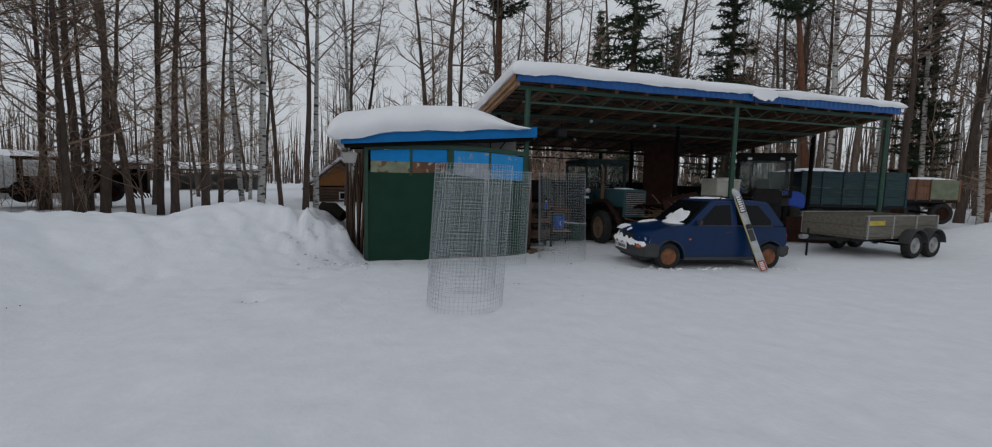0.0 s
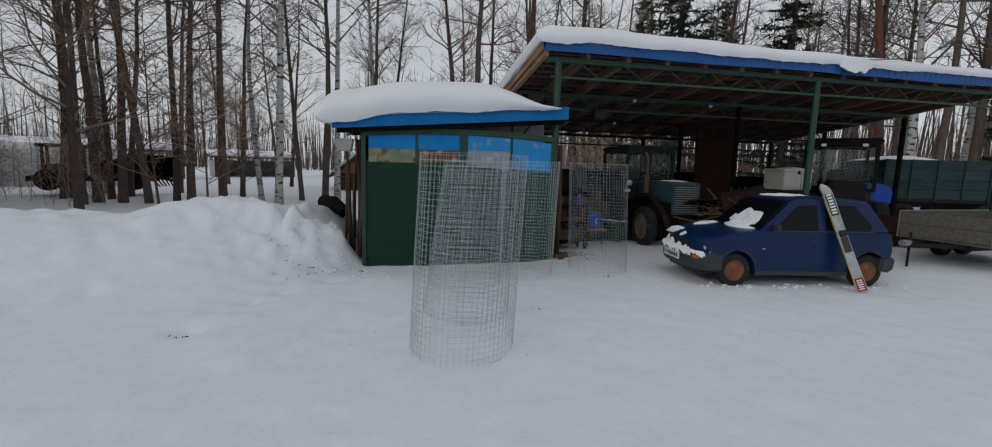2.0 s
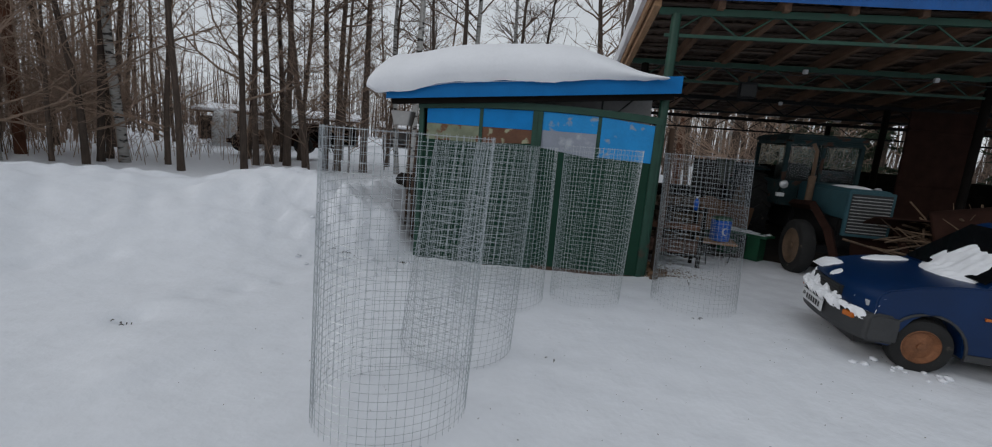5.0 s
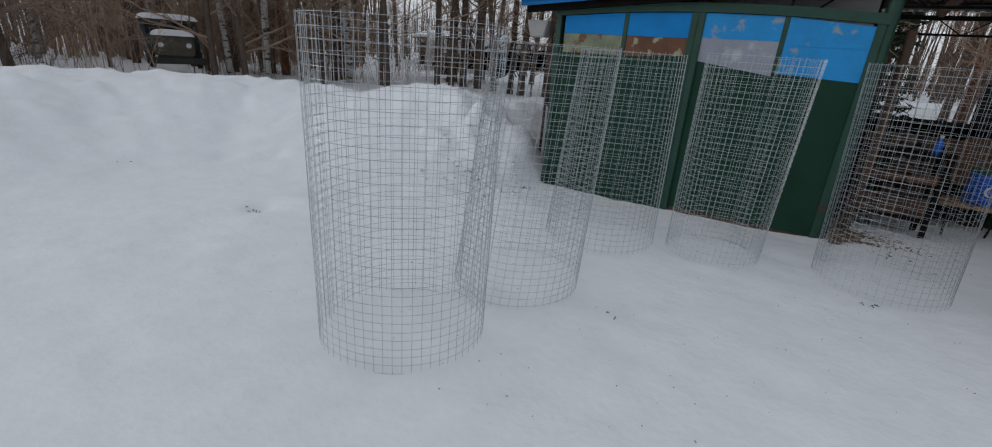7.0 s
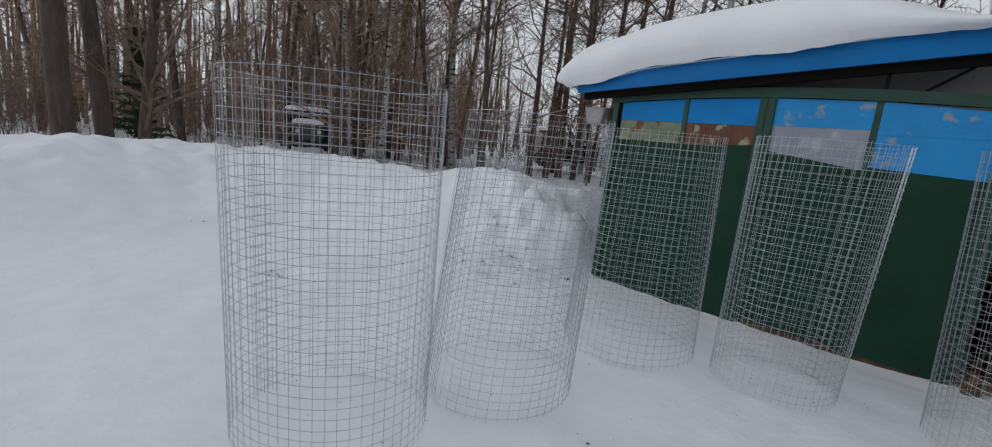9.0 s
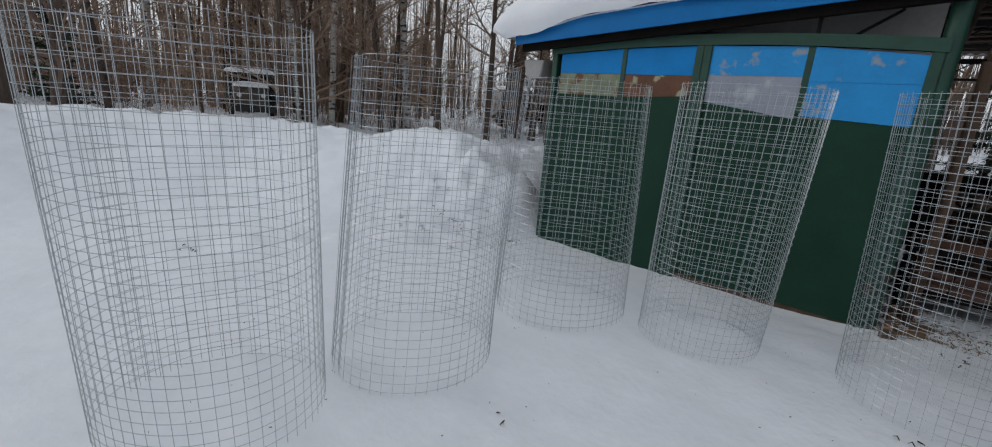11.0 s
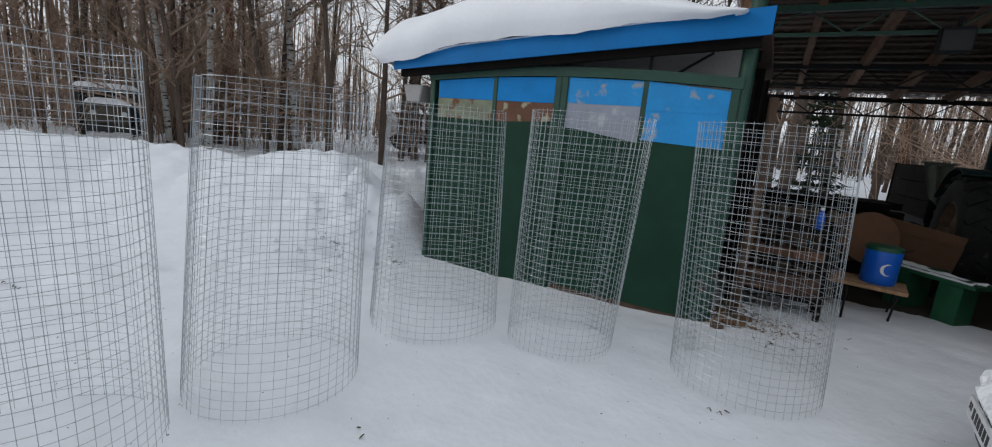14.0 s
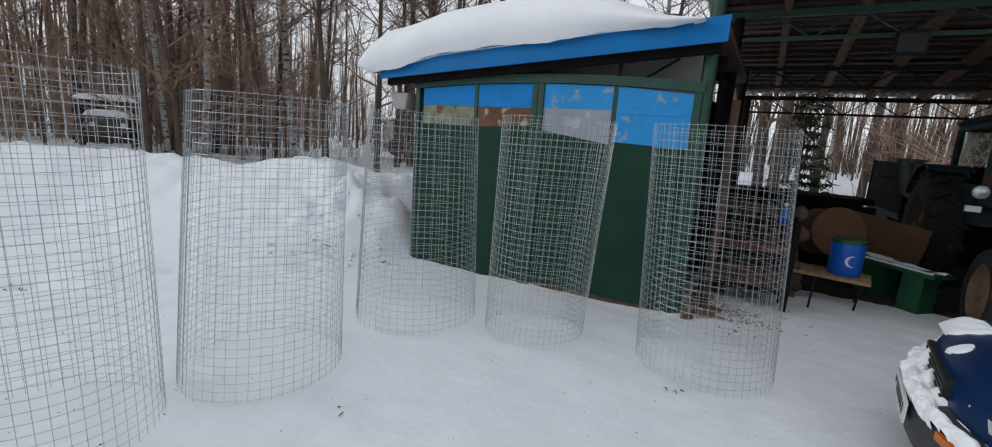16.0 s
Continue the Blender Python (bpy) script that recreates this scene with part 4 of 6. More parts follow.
def build_tractor():
    t = thing("tractor", "old faded teal farm tractor with muddy wheels under the carport", "tractor", pose(6.30, 11.2, -0.06, 0, 0, -2))
    # x across, y to the rear; front axle at y 0
    for s in (-1, 1):
        wheel(t, pose(s * 0.66, 0.0, 0.42, 0, 0, -90 if s < 0 else 90), 0.43, 0.22, MUD_RIM, rim=0.66, lugs=0)
        wheel(t, pose(s * 0.72, 2.3, 0.74, 0, 0, -90 if s < 0 else 90), 0.74, 0.40, MUD_RIM, rim=0.58, lugs=20, segs=36)
        arc = [math.radians(30 + 82 * k / 12) for k in range(13)]
        fen = Geo().prism([(2.3 + 0.86 * math.cos(a), 0.74 + 0.86 * math.sin(a)) for a in arc] + [(2.3 + 0.84 * math.cos(a), 0.74 + 0.84 * math.sin(a)) for a in reversed(arc)],
                          -s * 0.50, -s * 0.94, pose(0, 0, 0, 0, 0, 90))
        part("rear_fender", fen, TEAL, t, "faded teal fender with rust")
        part("headlight", Geo().lathe([(0.001, -0.09), (0.045, -0.08), (0.07, -0.02), (0.07, 0.0), (0.06, 0.012), (0.001, 0.02)],
             pose(s * 0.72, 0.72, 1.34, 90, 0, 0), 16), LAMP_GLASS, t, "round headlight", smooth=True)
        part("lamp_bracket", Geo().tube([(s * 0.72, 0.82, 1.30), (s * 0.68, 1.0, 1.2), (s * 0.5, 1.15, 1.15)], 0.02, 6), TEAL, t)
        part("marker_lamp", Geo().box((s * 0.74 - 0.06, 0.74, 1.13), (s * 0.74 + 0.06, 0.80, 1.19)), PLATE, t)
        part("loader_arm", Geo().tube([(s * 0.46, 0.9, 1.02), (s * 0.48, 0.1, 1.08), (s * 0.48, -0.45, 0.78), (s * 0.48, -0.8, 0.38)], [0.07, 0.075, 0.07, 0.06], 4), BROWN_IRON, t, "brown rusty loader arm")
        part("tie_rod", Geo().tube([(s * 0.55, 0.05, 0.5), (s * 0.3, 1.0, 0.62)], 0.02, 6), BLACK_STEEL, t)
    part("front_axle", Geo().beam((-0.6, 0, 0.42), (0.6, 0, 0.42), 0.10, 0.12), BLACK_STEEL, t)
    part("engine", Geo().box((-0.24, -0.2, 0.5), (0.24, 1.3, 0.97)), BLACK_STEEL, t, bevel=0.03)
    part("gearbox", Geo().box((-0.3, 1.3, 0.5), (0.3, 2.4, 1.0)), BLACK_STEEL, t, bevel=0.03)
    part("rear_axle", Geo().tube([(-0.6, 2.3, 0.74), (0.6, 2.3, 0.74)], 0.12, 10), BLACK_STEEL, t)
    part("bonnet", Geo().prism([(-0.30, 0.96), (0.30, 0.96), (0.30, 1.36), (0.25, 1.41), (-0.25, 1.41), (-0.30, 1.36)], -0.42, 1.15), TEAL_HOOD, t, "teal painted bonnet", bevel=0.012)
    part("grille_frame", Geo().box((-0.31, -0.47, 0.72), (0.31, -0.425, 1.385)), TEAL_HOOD, t, bevel=0.01)
    part("grille_field", Geo().box((-0.265, -0.476, 0.76), (0.265, -0.4695, 1.345)), INK, t)
    for k in range(12):
        z = 0.78 + k * 0.047
        part("grille_bar", Geo().box((-0.26, -0.488, z), (0.26, -0.477, z + 0.012)), GREY_RIM, t)
    part("exhaust", Geo().tube([(-0.38, 0.55, 1.02), (-0.38, 0.55, 1.52)], 0.055, 12), MUD_RIM, t, "rusty exhaust silencer", smooth="auto")
    part("exhaust_pipe", Geo().tube([(-0.38, 0.55, 1.52), (-0.38, 0.56, 1.92), (-0.44, 0.58, 2.05)], 0.028, 10), MUD_RIM, t, smooth=True)
    frame_box(t, (-0.58, 1.18, 1.36), (0.60, 2.60, 2.08), 0.035, TEAL, PALE_GLASS)
    part("cab_front", Geo().box((-0.58, 1.15, 0.95), (-0.31, 1.19, 1.33)), TEAL, t)
    part("cab_front", Geo().box((0.31, 1.15, 0.95), (0.60, 1.19, 1.33)), TEAL, t)
    for s in (-1, 1):
        part("cab_side", Geo().box((s * 0.58 - 0.02, 1.2, 0.95), (s * 0.58 + 0.02, 1.75, 1.33)), TEAL, t)
    part("mid_pillar", Geo().box((-0.02, 1.15, 1.39), (0.02, 1.2, 2.05)), TEAL, t)
    part("cab_roof", Geo().prism([(-0.66, 2.11), (0.68, 2.11), (0.58, 2.22), (-0.56, 2.22)], 1.08, 2.70), TEAL, t, bevel=0.03)
    part("seat", Geo().box((-0.25, 2.1, 1.2), (0.25, 2.5, 1.7)), INK, t, bevel=0.05)
    part("steering_wheel", Geo().tube([(0.17 * math.cos(a), 1.62 + 0.13 * math.sin(a), 1.55 + 0.1 * math.sin(a)) for a in [2 * math.pi * k / 20 for k in range(21)]], 0.014, 6), INK, t)
    return t


build_tractor()
snow_pat("tractor_bonnet_snow", "thin snow on the old tractor's bonnet", pose(6.30, 11.2, -0.06, 0, 0, -2), patch(-0.24, 0.24, -0.3, 0.5, 0.03, 21, lambda x: 1.405), 16, 24)


def build_loader():
    b = thing("loader_bucket", "brown rusty loader bucket heaped with branches", "loader bucket", pose(7.0, 10.4, -0.02, 0, 0, 4))
    arc = [math.radians(-90 + 20 * k) for k in range(10)]
    g = Geo().prism([(0.55 * math.cos(a), 0.55 + 0.5 * math.sin(a)) for a in arc] + [(0.53 * math.cos(a), 0.55 + 0.48 * math.sin(a)) for a in reversed(arc)], -0.75, 0.75, pose(0, 0, 0, 0, 0, 90))
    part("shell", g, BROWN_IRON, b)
    return b


build_loader()
BRUSH_BARK = node_mat("cut_branches", (0.13, 0.085, 0.055), 0.9, dark=0.5, scale=8, bump=0.2, random_tint=0.2)
rgb = random.Random(9)
g = Geo()
for _ in range(90):
    c = Vector((7.3 + rgb.gauss(0, 0.40), 10.45 + rgb.gauss(0, 0.16), 0.62 + rgb.uniform(-0.12, 0.32)))
    d = Vector((rgb.gauss(0, 1), rgb.gauss(0, 0.5), rgb.gauss(0, 0.25))).normalized() * rgb.uniform(0.3, 0.7)
    g.tube([c - d, c + Vector((0, 0, rgb.gauss(0, 0.04))), c + d], [0.016, 0.011, 0.004], 4, cap=False)
solid("brush_heap", g, BRUSH_BARK, "heap of cut brown branches on the loader bucket", "branches", kind="stuff", recalc=False)
g = Geo().lathe([(0.001, -0.42), (0.28, -0.42), (0.30, -0.40), (0.30, 0.40), (0.28, 0.42), (0.001, 0.42)], pose(7.35, 10.35, 0.95, 75, 0, 60), 24)
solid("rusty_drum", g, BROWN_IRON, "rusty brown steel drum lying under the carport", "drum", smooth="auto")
# stand coloured near-black for the shade beneath the drum
part("drum_stand", Geo().box((7.05, 10.1, -0.1), (7.65, 10.6, 0.66)), DARK_AND_SHADE, bpy.data.objects["rusty_drum"], "timber stand, near-black for shade")


def build_cab_tractor():
    t = thing("tractor", "black-cabbed tractor with bright blue rear fenders under the carport", "tractor", pose(12.35, 12.8, -0.05, 0, 0, -42))
    for s in (-1, 1):
        wheel(t, pose(s * 0.78, 0.6, 0.78, 0, 0, -90 if s < 0 else 90), 0.78, 0.42, BROWN_IRON, rim=0.58, lugs=20, segs=32)
        wheel(t, pose(s * 0.72, -1.7, 0.5, 0, 0, -90 if s < 0 else 90), 0.5, 0.28, BROWN_IRON, rim=0.6)
        g = Geo().prism([(s * 0.56, 1.02), (s * 1.16, 0.88), (s * 1.18, 1.26), (s * 1.02, 1.42), (s * 0.56, 1.46)], -0.25, 1.4)
        part("rear_fender", g, BRIGHT_BLUE, t, "bright blue fender", bevel=0.04)
    part("chassis", Geo().box((-0.32, -2.0, 0.5), (0.32, 1.2, 1.05)), BLACK_STEEL, t, bevel=0.04)
    part("bonnet", Geo().box((-0.36, -2.1, 1.0), (0.36, -0.4, 1.5)), BLACK_STEEL, t, bevel=0.06)
    frame_box(t, (-0.75, -0.35, 1.25), (0.75, 1.15, 2.42), 0.045, BLACK_STEEL, PALE_GLASS)
    part("cab_roof", Geo().box((-0.85, -0.5, 2.46), (0.85, 1.3, 2.62)), BLACK_STEEL, t, bevel=0.05)
    part("cab_lower", Geo().box((-0.70, -0.31, 0.95), (0.72, 1.12, 1.24)), INK, t)
    part("seat", Geo().box((-0.22, 0.55, 1.26), (0.22, 0.9, 1.8)), PLASTIC, t, bevel=0.06)
    for x in (-0.45, 0.45):
        part("work_lamp", Geo().box((x - 0.06, -0.56, 2.40), (x + 0.06, -0.5, 2.47)), LAMP_GLASS, t, bevel=0.01)
    return t


build_cab_tractor()
bl = thing("dozer_blade", "brown rusty dozer blade resting on snow", "blade", pose(11.75, 10.35, 0.0, 0, 0, -30))
part("face", Geo().prism([(-0.04, 0.0), (0.02, 0.0), (-0.05, 0.35), (0.02, 0.68), (-0.03, 0.70), (-0.11, 0.35)], -0.75, 0.75, pose(0, 0, 0, 0, 0, 90)), BROWN_IRON, bl)
for s in (-1, 1):
    part("push_arm", Geo().beam((s * 0.4, 0.1, 0.3), (s * 0.35, 1.0, 0.45), 0.09, 0.10), BROWN_IRON, bl)
snow_pat("blade_snow", "lump of snow beside the dozer blade", pose(12.25, 9.9, 0.0), lambda u, v: Vector(((u - .5) * .7, (v - .5) * .5, 0.42 * max(0, 1 - (2 * u - 1) ** 2) * max(0, 1 - (2 * v - 1) ** 2) - 0.03 + 0.05 * noise.noise(Vector((u * 4, v * 4, 1))))), 16, 16)

# ---------------------------------------------------------------- farm trailers behind the carport
TEAL_BOARD = node_mat("dark_teal_boards", (0.017, 0.042, 0.047), 0.8, dark=0.65, scale=4, bump=0.2, stretch=(0.6, 3, 5), spots=(0.07, 0.055, 0.045), spot_at=0.62, random_tint=0.2)
ORANGE_WOOD = node_mat("stained_planks", (0.13, 0.062, 0.036), 0.85, dark=0.6, scale=4, bump=0.25, stretch=(4, 4, 0.6), random_tint=0.3)
PALE_GREEN = node_mat("pale_green_boards", (0.16, 0.18, 0.12), 0.8, dark=0.7, scale=5, bump=0.2, random_tint=0.2)


def farm_trailer(m, L, Wd, z0, z1, material, label, rows, name="farm_trailer"):
    t = thing(name, label, "farm trailer", m)
    step = (z1 - z0) / rows
    for k in range(rows):
        z = z0 + k * step
        for s in (-1, 1):
            part("side_board", Geo().box((-L / 2, s * Wd / 2 - 0.02, z), (L / 2, s * Wd / 2 + 0.02, z + step * 0.96)), material, t, bevel=0.005)
        for x in (-L / 2, L / 2):
            part("end_board", Geo().box((x - 0.02, -Wd / 2 + 0.025, z), (x + 0.02, Wd / 2 - 0.025, z + step * 0.96)), material, t, bevel=0.005)
    n = 6
    for i in range(n):
        x = -L / 2 + L * i / (n - 1)
        for s in (-1, 1):
            part("stake", Geo().box((x - 0.03, s * (Wd / 2 + 0.04) - 0.018, z0 - 0.05), (x + 0.03, s * (Wd / 2 + 0.04) + 0.018, z1)), material, t)
    part("bed", Geo().box((-L / 2, -Wd / 2, z0 - 0.10), (L / 2, Wd / 2, z0 - 0.005)), BLACK_STEEL, t)
    part("chassis_beam", Geo().box((-L / 2, -0.4, z0 - 0.28), (L / 2, 0.4, z0 - 0.11)), BLACK_STEEL, t)
    for x in (-L * 0.32, L * 0.32):
        for s in (-1, 1):
            wheel(t, pose(x, s * (Wd / 2 - 0.15), 0.42, 0, 0, 0 if s < 0 else 180), 0.42, 0.24, BROWN_IRON)
        part("axle", Geo().tube([(x, -Wd / 2 + 0.2, 0.42), (x, Wd / 2 - 0.2, 0.42)], 0.05, 8), BLACK_STEEL, t)
    return t


farm_trailer(pose(16.4, 13.6, 0.0, 0, 0, -17), 3.6, 2.0, 0.95, 2.10, TEAL_BOARD, "large dark teal tipping trailer parked beside the carport", 4)
snow_pat("trailer_snow", "snow drift on the dark teal trailer's corner", pose(15.4, 13.7, 2.07, 0, 0, -17), lambda u, v: Vector(((u - .5) * 1.9, (v - .5) * 1.6, 0.16 * max(0, 1 - (2 * u - 1) ** 2) * max(0, 1 - (2 * v - 1) ** 4) - 0.01)), 16, 16)
farm_trailer(pose(21.0, 14.2, 0.2, 0, 0, -20), 2.6, 1.8, 0.95, 1.75, ORANGE_WOOD, "old farm trailer with stained brown plank sides", 3)
part("green_panel", Geo().box((0.25, -0.925, 0.98), (1.25, -0.965, 1.72)), PALE_GREEN, bpy.data.objects["farm_trailer.001"], "pale green board")
snow_pat("trailer_snow", "snow lying on the old plank trailer", pose(21.4, 13.9, 1.94, 0, 0, -20), lambda u, v: Vector(((u - .5) * 1.7, (v - .5) * 1.5, 0.10 * max(0, 1 - (2 * u - 1) ** 2) * max(0, 1 - (2 * v - 1) ** 4))), 16, 16)
# two rear trailers: shade of the carport is in their near-black boards
farm_trailer(pose(7.65, 16.2, -0.05, 0, 0, 4), 4.2, 2.0, 0.75, 1.60, DARK_AND_SHADE, "empty farm trailer, near-black for shade at the back of the carport", 3)
farm_trailer(pose(11.6, 16.9, -0.05, 0, 0, -6), 4.4, 2.0, 0.70, 1.50, DARK_AND_SHADE, "empty farm trailer, near-black for shade at the back of the carport", 3)

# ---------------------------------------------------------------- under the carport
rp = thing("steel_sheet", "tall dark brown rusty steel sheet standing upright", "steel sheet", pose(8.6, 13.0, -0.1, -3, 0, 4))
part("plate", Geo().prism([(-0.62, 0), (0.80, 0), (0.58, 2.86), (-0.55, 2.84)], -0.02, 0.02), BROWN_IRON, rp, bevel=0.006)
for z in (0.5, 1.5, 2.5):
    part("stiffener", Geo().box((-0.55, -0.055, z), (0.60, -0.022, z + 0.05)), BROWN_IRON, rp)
# workbench colour carries the shade under the roof
bench_dark = thing("workbench", "timber workbench with shelves, near-black for shade under the carport", "workbench", pose(10.4, 12.5, -0.1))
part("top_board", Geo().box((-0.75, -0.45, 1.20), (0.75, 0.45, 1.27)), DARK_AND_SHADE, bench_dark)
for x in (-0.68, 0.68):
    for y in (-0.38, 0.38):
        part("leg", Geo().box((x - 0.05, y - 0.05, 0), (x + 0.05, y + 0.05, 1.2)), DARK_AND_SHADE, bench_dark)
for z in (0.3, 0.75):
    part("shelf", Geo().box((-0.72, -0.42, z), (0.72, 0.42, z + 0.03)), DARK_AND_SHADE, bench_dark)
part("back_board", Geo().box((-0.74, 0.40, 0.0), (0.74, 0.44, 1.2)), DARK_AND_SHADE, bench_dark)
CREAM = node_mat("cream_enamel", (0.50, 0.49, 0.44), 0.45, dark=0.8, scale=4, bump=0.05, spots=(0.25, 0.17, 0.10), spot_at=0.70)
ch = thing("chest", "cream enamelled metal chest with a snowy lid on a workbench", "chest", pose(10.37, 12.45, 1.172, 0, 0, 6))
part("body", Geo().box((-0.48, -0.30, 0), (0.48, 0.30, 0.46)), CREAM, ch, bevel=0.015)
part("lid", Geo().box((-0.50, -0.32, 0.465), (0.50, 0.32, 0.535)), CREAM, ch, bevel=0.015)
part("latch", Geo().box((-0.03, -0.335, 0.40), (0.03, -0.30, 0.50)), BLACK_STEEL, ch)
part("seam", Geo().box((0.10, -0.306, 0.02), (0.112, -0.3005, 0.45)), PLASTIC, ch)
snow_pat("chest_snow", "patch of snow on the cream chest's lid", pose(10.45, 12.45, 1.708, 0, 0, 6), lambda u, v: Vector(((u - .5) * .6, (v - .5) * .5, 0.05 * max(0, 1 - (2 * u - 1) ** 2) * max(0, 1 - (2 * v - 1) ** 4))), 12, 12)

# Added near-black plank screen: stands for dark clutter, cuts light from the back.
fence = thing("plank_fence", "added near-black plank screen standing for dark clutter behind the carport", "fence", pose(6.3, 16.85, -0.1))
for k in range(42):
    part("plank", Geo().box((k * 0.17, 0, 0), (k * 0.17 + 0.155, 0.025, 1.42 + 0.10 * math.sin(k * 1.7) + 0.05 * math.sin(k * 4.1))), DARK_AND_SHADE, fence)
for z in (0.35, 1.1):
    part("rail", Geo().box((0, 0.027, z), (7.12, 0.07, z + 0.09)), DARK_AND_SHADE, fence)

# low table with the blue barrel, benches, boxes, firewood
tb = thing("plank_table", "low brown plank table on steel legs", "table", pose(4.30, 11.5, 0.02, 0, 0, -8))
for k in range(3):
    part("plank", Geo().box((-0.62, -0.24 + k * 0.165, 0.225), (0.50, -0.085 + k * 0.165, 0.262)), PALE_WOOD, tb, bevel=0.004)
for x in (-0.5, 0.4):
    for y in (-0.18, 0.2):
        part("leg", Geo().tube([(x, y, -0.08), (x + 0.03, y, 0.225)], 0.012, 6), BLACK_STEEL, tb)
part("strut", Geo().tube([(0.02, -0.5, -0.06), (0.02, -0.22, 0.22)], 0.012, 6), BLACK_STEEL, tb)
BARREL_BLUE = node_mat("barrel_blue_plastic", (0.006, 0.10, 0.50), 0.35, dark=0.85, bump=0.03)
DARK_GREEN = node_mat("dark_green_bench_paint", (0.01, 0.075, 0.035), 0.5, dark=0.7, bump=0.1)
br = thing("barrel", "small bright blue plastic barrel with a dark lid on the table", "barrel", pose(4.55, 11.48, 0.283))
part("body", Geo().lathe([(0.001, 0), (0.145, 0), (0.155, 0.02), (0.158, 0.33), (0.15, 0.36), (0.001, 0.362)], segs=28), BARREL_BLUE, br, smooth="auto")
part("lid", Geo().lathe([(0.001, 0.40), (0.15, 0.395), (0.16, 0.38), (0.16, 0.35), (0.151, 0.349)], segs=28), DARK_GREEN, br, "dark green lid", smooth="auto")
part("lever", Geo().tube([(0.12, -0.11, 0.37), (0.20, -0.14, 0.41)], 0.006, 5), BLACK_STEEL, br)
g = Geo()
n = 14
for i in range(n):
    a0, a1 = math.radians(60 + 240 * i / n), math.radians(60 + 240 * (i + 1) / n)
    w0, w1 = 0.028 * math.sin(math.pi * i / n), 0.028 * math.sin(math.pi * (i + 1) / n)
    quad = []
    for a, w in ((a0, 0), (a1, 0), (a1, w1), (a0, w0)):
        q, z = (0.062 - w) * math.cos(a), 0.17 + (0.062 - w) * math.sin(a)
        th = -1.35 + q / 0.158
        quad.append((0.1605 * math.cos(th), 0.1605 * math.sin(th), z))
    g.add(quad, [(0, 1, 2, 3)])
part("crescent_mark", g, PLATE, br, "white crescent shape", recalc=False)


def bench(m, L, label):
    b = thing("bench", label, "bench", m, group="green benches under the carport")
    for k in range(2):
        part("seat_board", Geo().box((-L / 2, -0.15 + k * 0.16, 0.36), (L / 2, -0.01 + k * 0.16, 0.40)), DARK_GREEN, b, bevel=0.004)
    for x in (-L / 2 + 0.15, L / 2 - 0.22):
        part("leg_box", Geo().box((x - 0.11, -0.12, -0.1), (x + 0.11, 0.12, 0.355)), DARK_GREEN, b, bevel=0.006)
    return b


bench(pose(5.12, 11.95, 0.0, 0, 0, -47), 0.88, "low dark green wooden bench with thin snow on the seat")
bench(pose(4.86, 12.45, 0.0, 0, 0, -44), 0.9, "low dark green wooden bench standing behind another")
for (x, y, l, a, z, sd) in ((5.06, 11.90, 0.8, -47, 0.402, 3), (5.18, 12.01, 0.82, -47, 0.402, 6), (4.86, 12.45, 0.7, -44, 0.402, 9)):
    snow_pat("bench_snow", "thin line of snow on a green bench seat", pose(x, y, z, 0, 0, a),
             lambda u, v: Vector(((u - .5) * l, (v - .5) * 0.10, 0.022 * max(0, 1 - (2 * v - 1) ** 2) * (0.6 + noise.noise(Vector((u * 8 + sd, v, sd)))) - 0.004)), 24, 8)
CARD = node_mat("brown_board_box", (0.12, 0.06, 0.032), 0.85, dark=0.75, scale=3, bump=0.1)
bx = thing("box", "long brown board box lying among the clutter", "box", pose(5.0, 13.05, 0.02, 0, 9, -14))
part("body", Geo().box((-0.46, -0.22, 0.30), (0.46, 0.22, 0.68)), CARD, bx, bevel=0.01)
part("flap", Geo().box((-0.45, -0.24, 0.66), (0.45, -0.222, 0.80)), CARD, bx)
part("crate_stand", Geo().box((-0.4, -0.2, -0.12), (0.4, 0.2, 0.298)), DARK_AND_SHADE, bx)
ct = thing("box", "brown board box standing on end under the carport", "box", pose(4.22, 12.85, -0.06, 0, 0, 12))
part("body", Geo().box((-0.26, -0.25, 0), (0.26, 0.25, 0.52)), CARD, ct, bevel=0.01)
g = Geo().lathe([(0.001, -0.03), (0.30, -0.03), (0.30, 0.03), (0.001, 0.03)], pose(4.36, 12.5, 0.58, 80, 0, 20), 24)
g.lathe([(0.12, 0.03), (0.12, 0.4), (0.30, 0.4), (0.30, 0.46), (0.001, 0.46)], pose(4.36, 12.5, 0.58, 80, 0, 20), 24)
solid("cable_drum", g, CARD, "brown wooden cable drum among boxes", "cable drum", smooth="auto")
part("drum_block", Geo().box((4.21, 12.5, -0.1), (4.61, 12.8, 0.34)), DARK_AND_SHADE, bpy.data.objects["cable_drum"])

LOG_END = node_mat("cut_log_ends", (0.085, 0.058, 0.04), 0.85, dark=0.6, scale=12, bump=0.2, random_tint=0.35)
rgl = random.Random(21)
logs = []
for k in range(4):
    r = 0.05 + 0.014 * k
    logs.append(Geo().tube([(0, 0, 0), (0, 0.42, 0)], r, 9).mesh("firewood_log", LOG_END, True))
wood = thing("firewood_stack", "stack of split firewood beside the shed with snow dust", "firewood")
z = 0.0
for row in range(9):
    x = 3.28 + rgl.uniform(0, 0.05)
    while x < 4.05:
        k = rgl.randrange(4)
        r = 0.05 + 0.014 * k
        o = part("log", logs[k], LOG_END, wood)
        o.matrix_basis = pose(x + r, 11.35 + rgl.uniform(-0.05, 0.05), -0.03 + row * 0.115, 0, 0, rgl.gauss(0, 3))
        x += 2 * r + 0.005
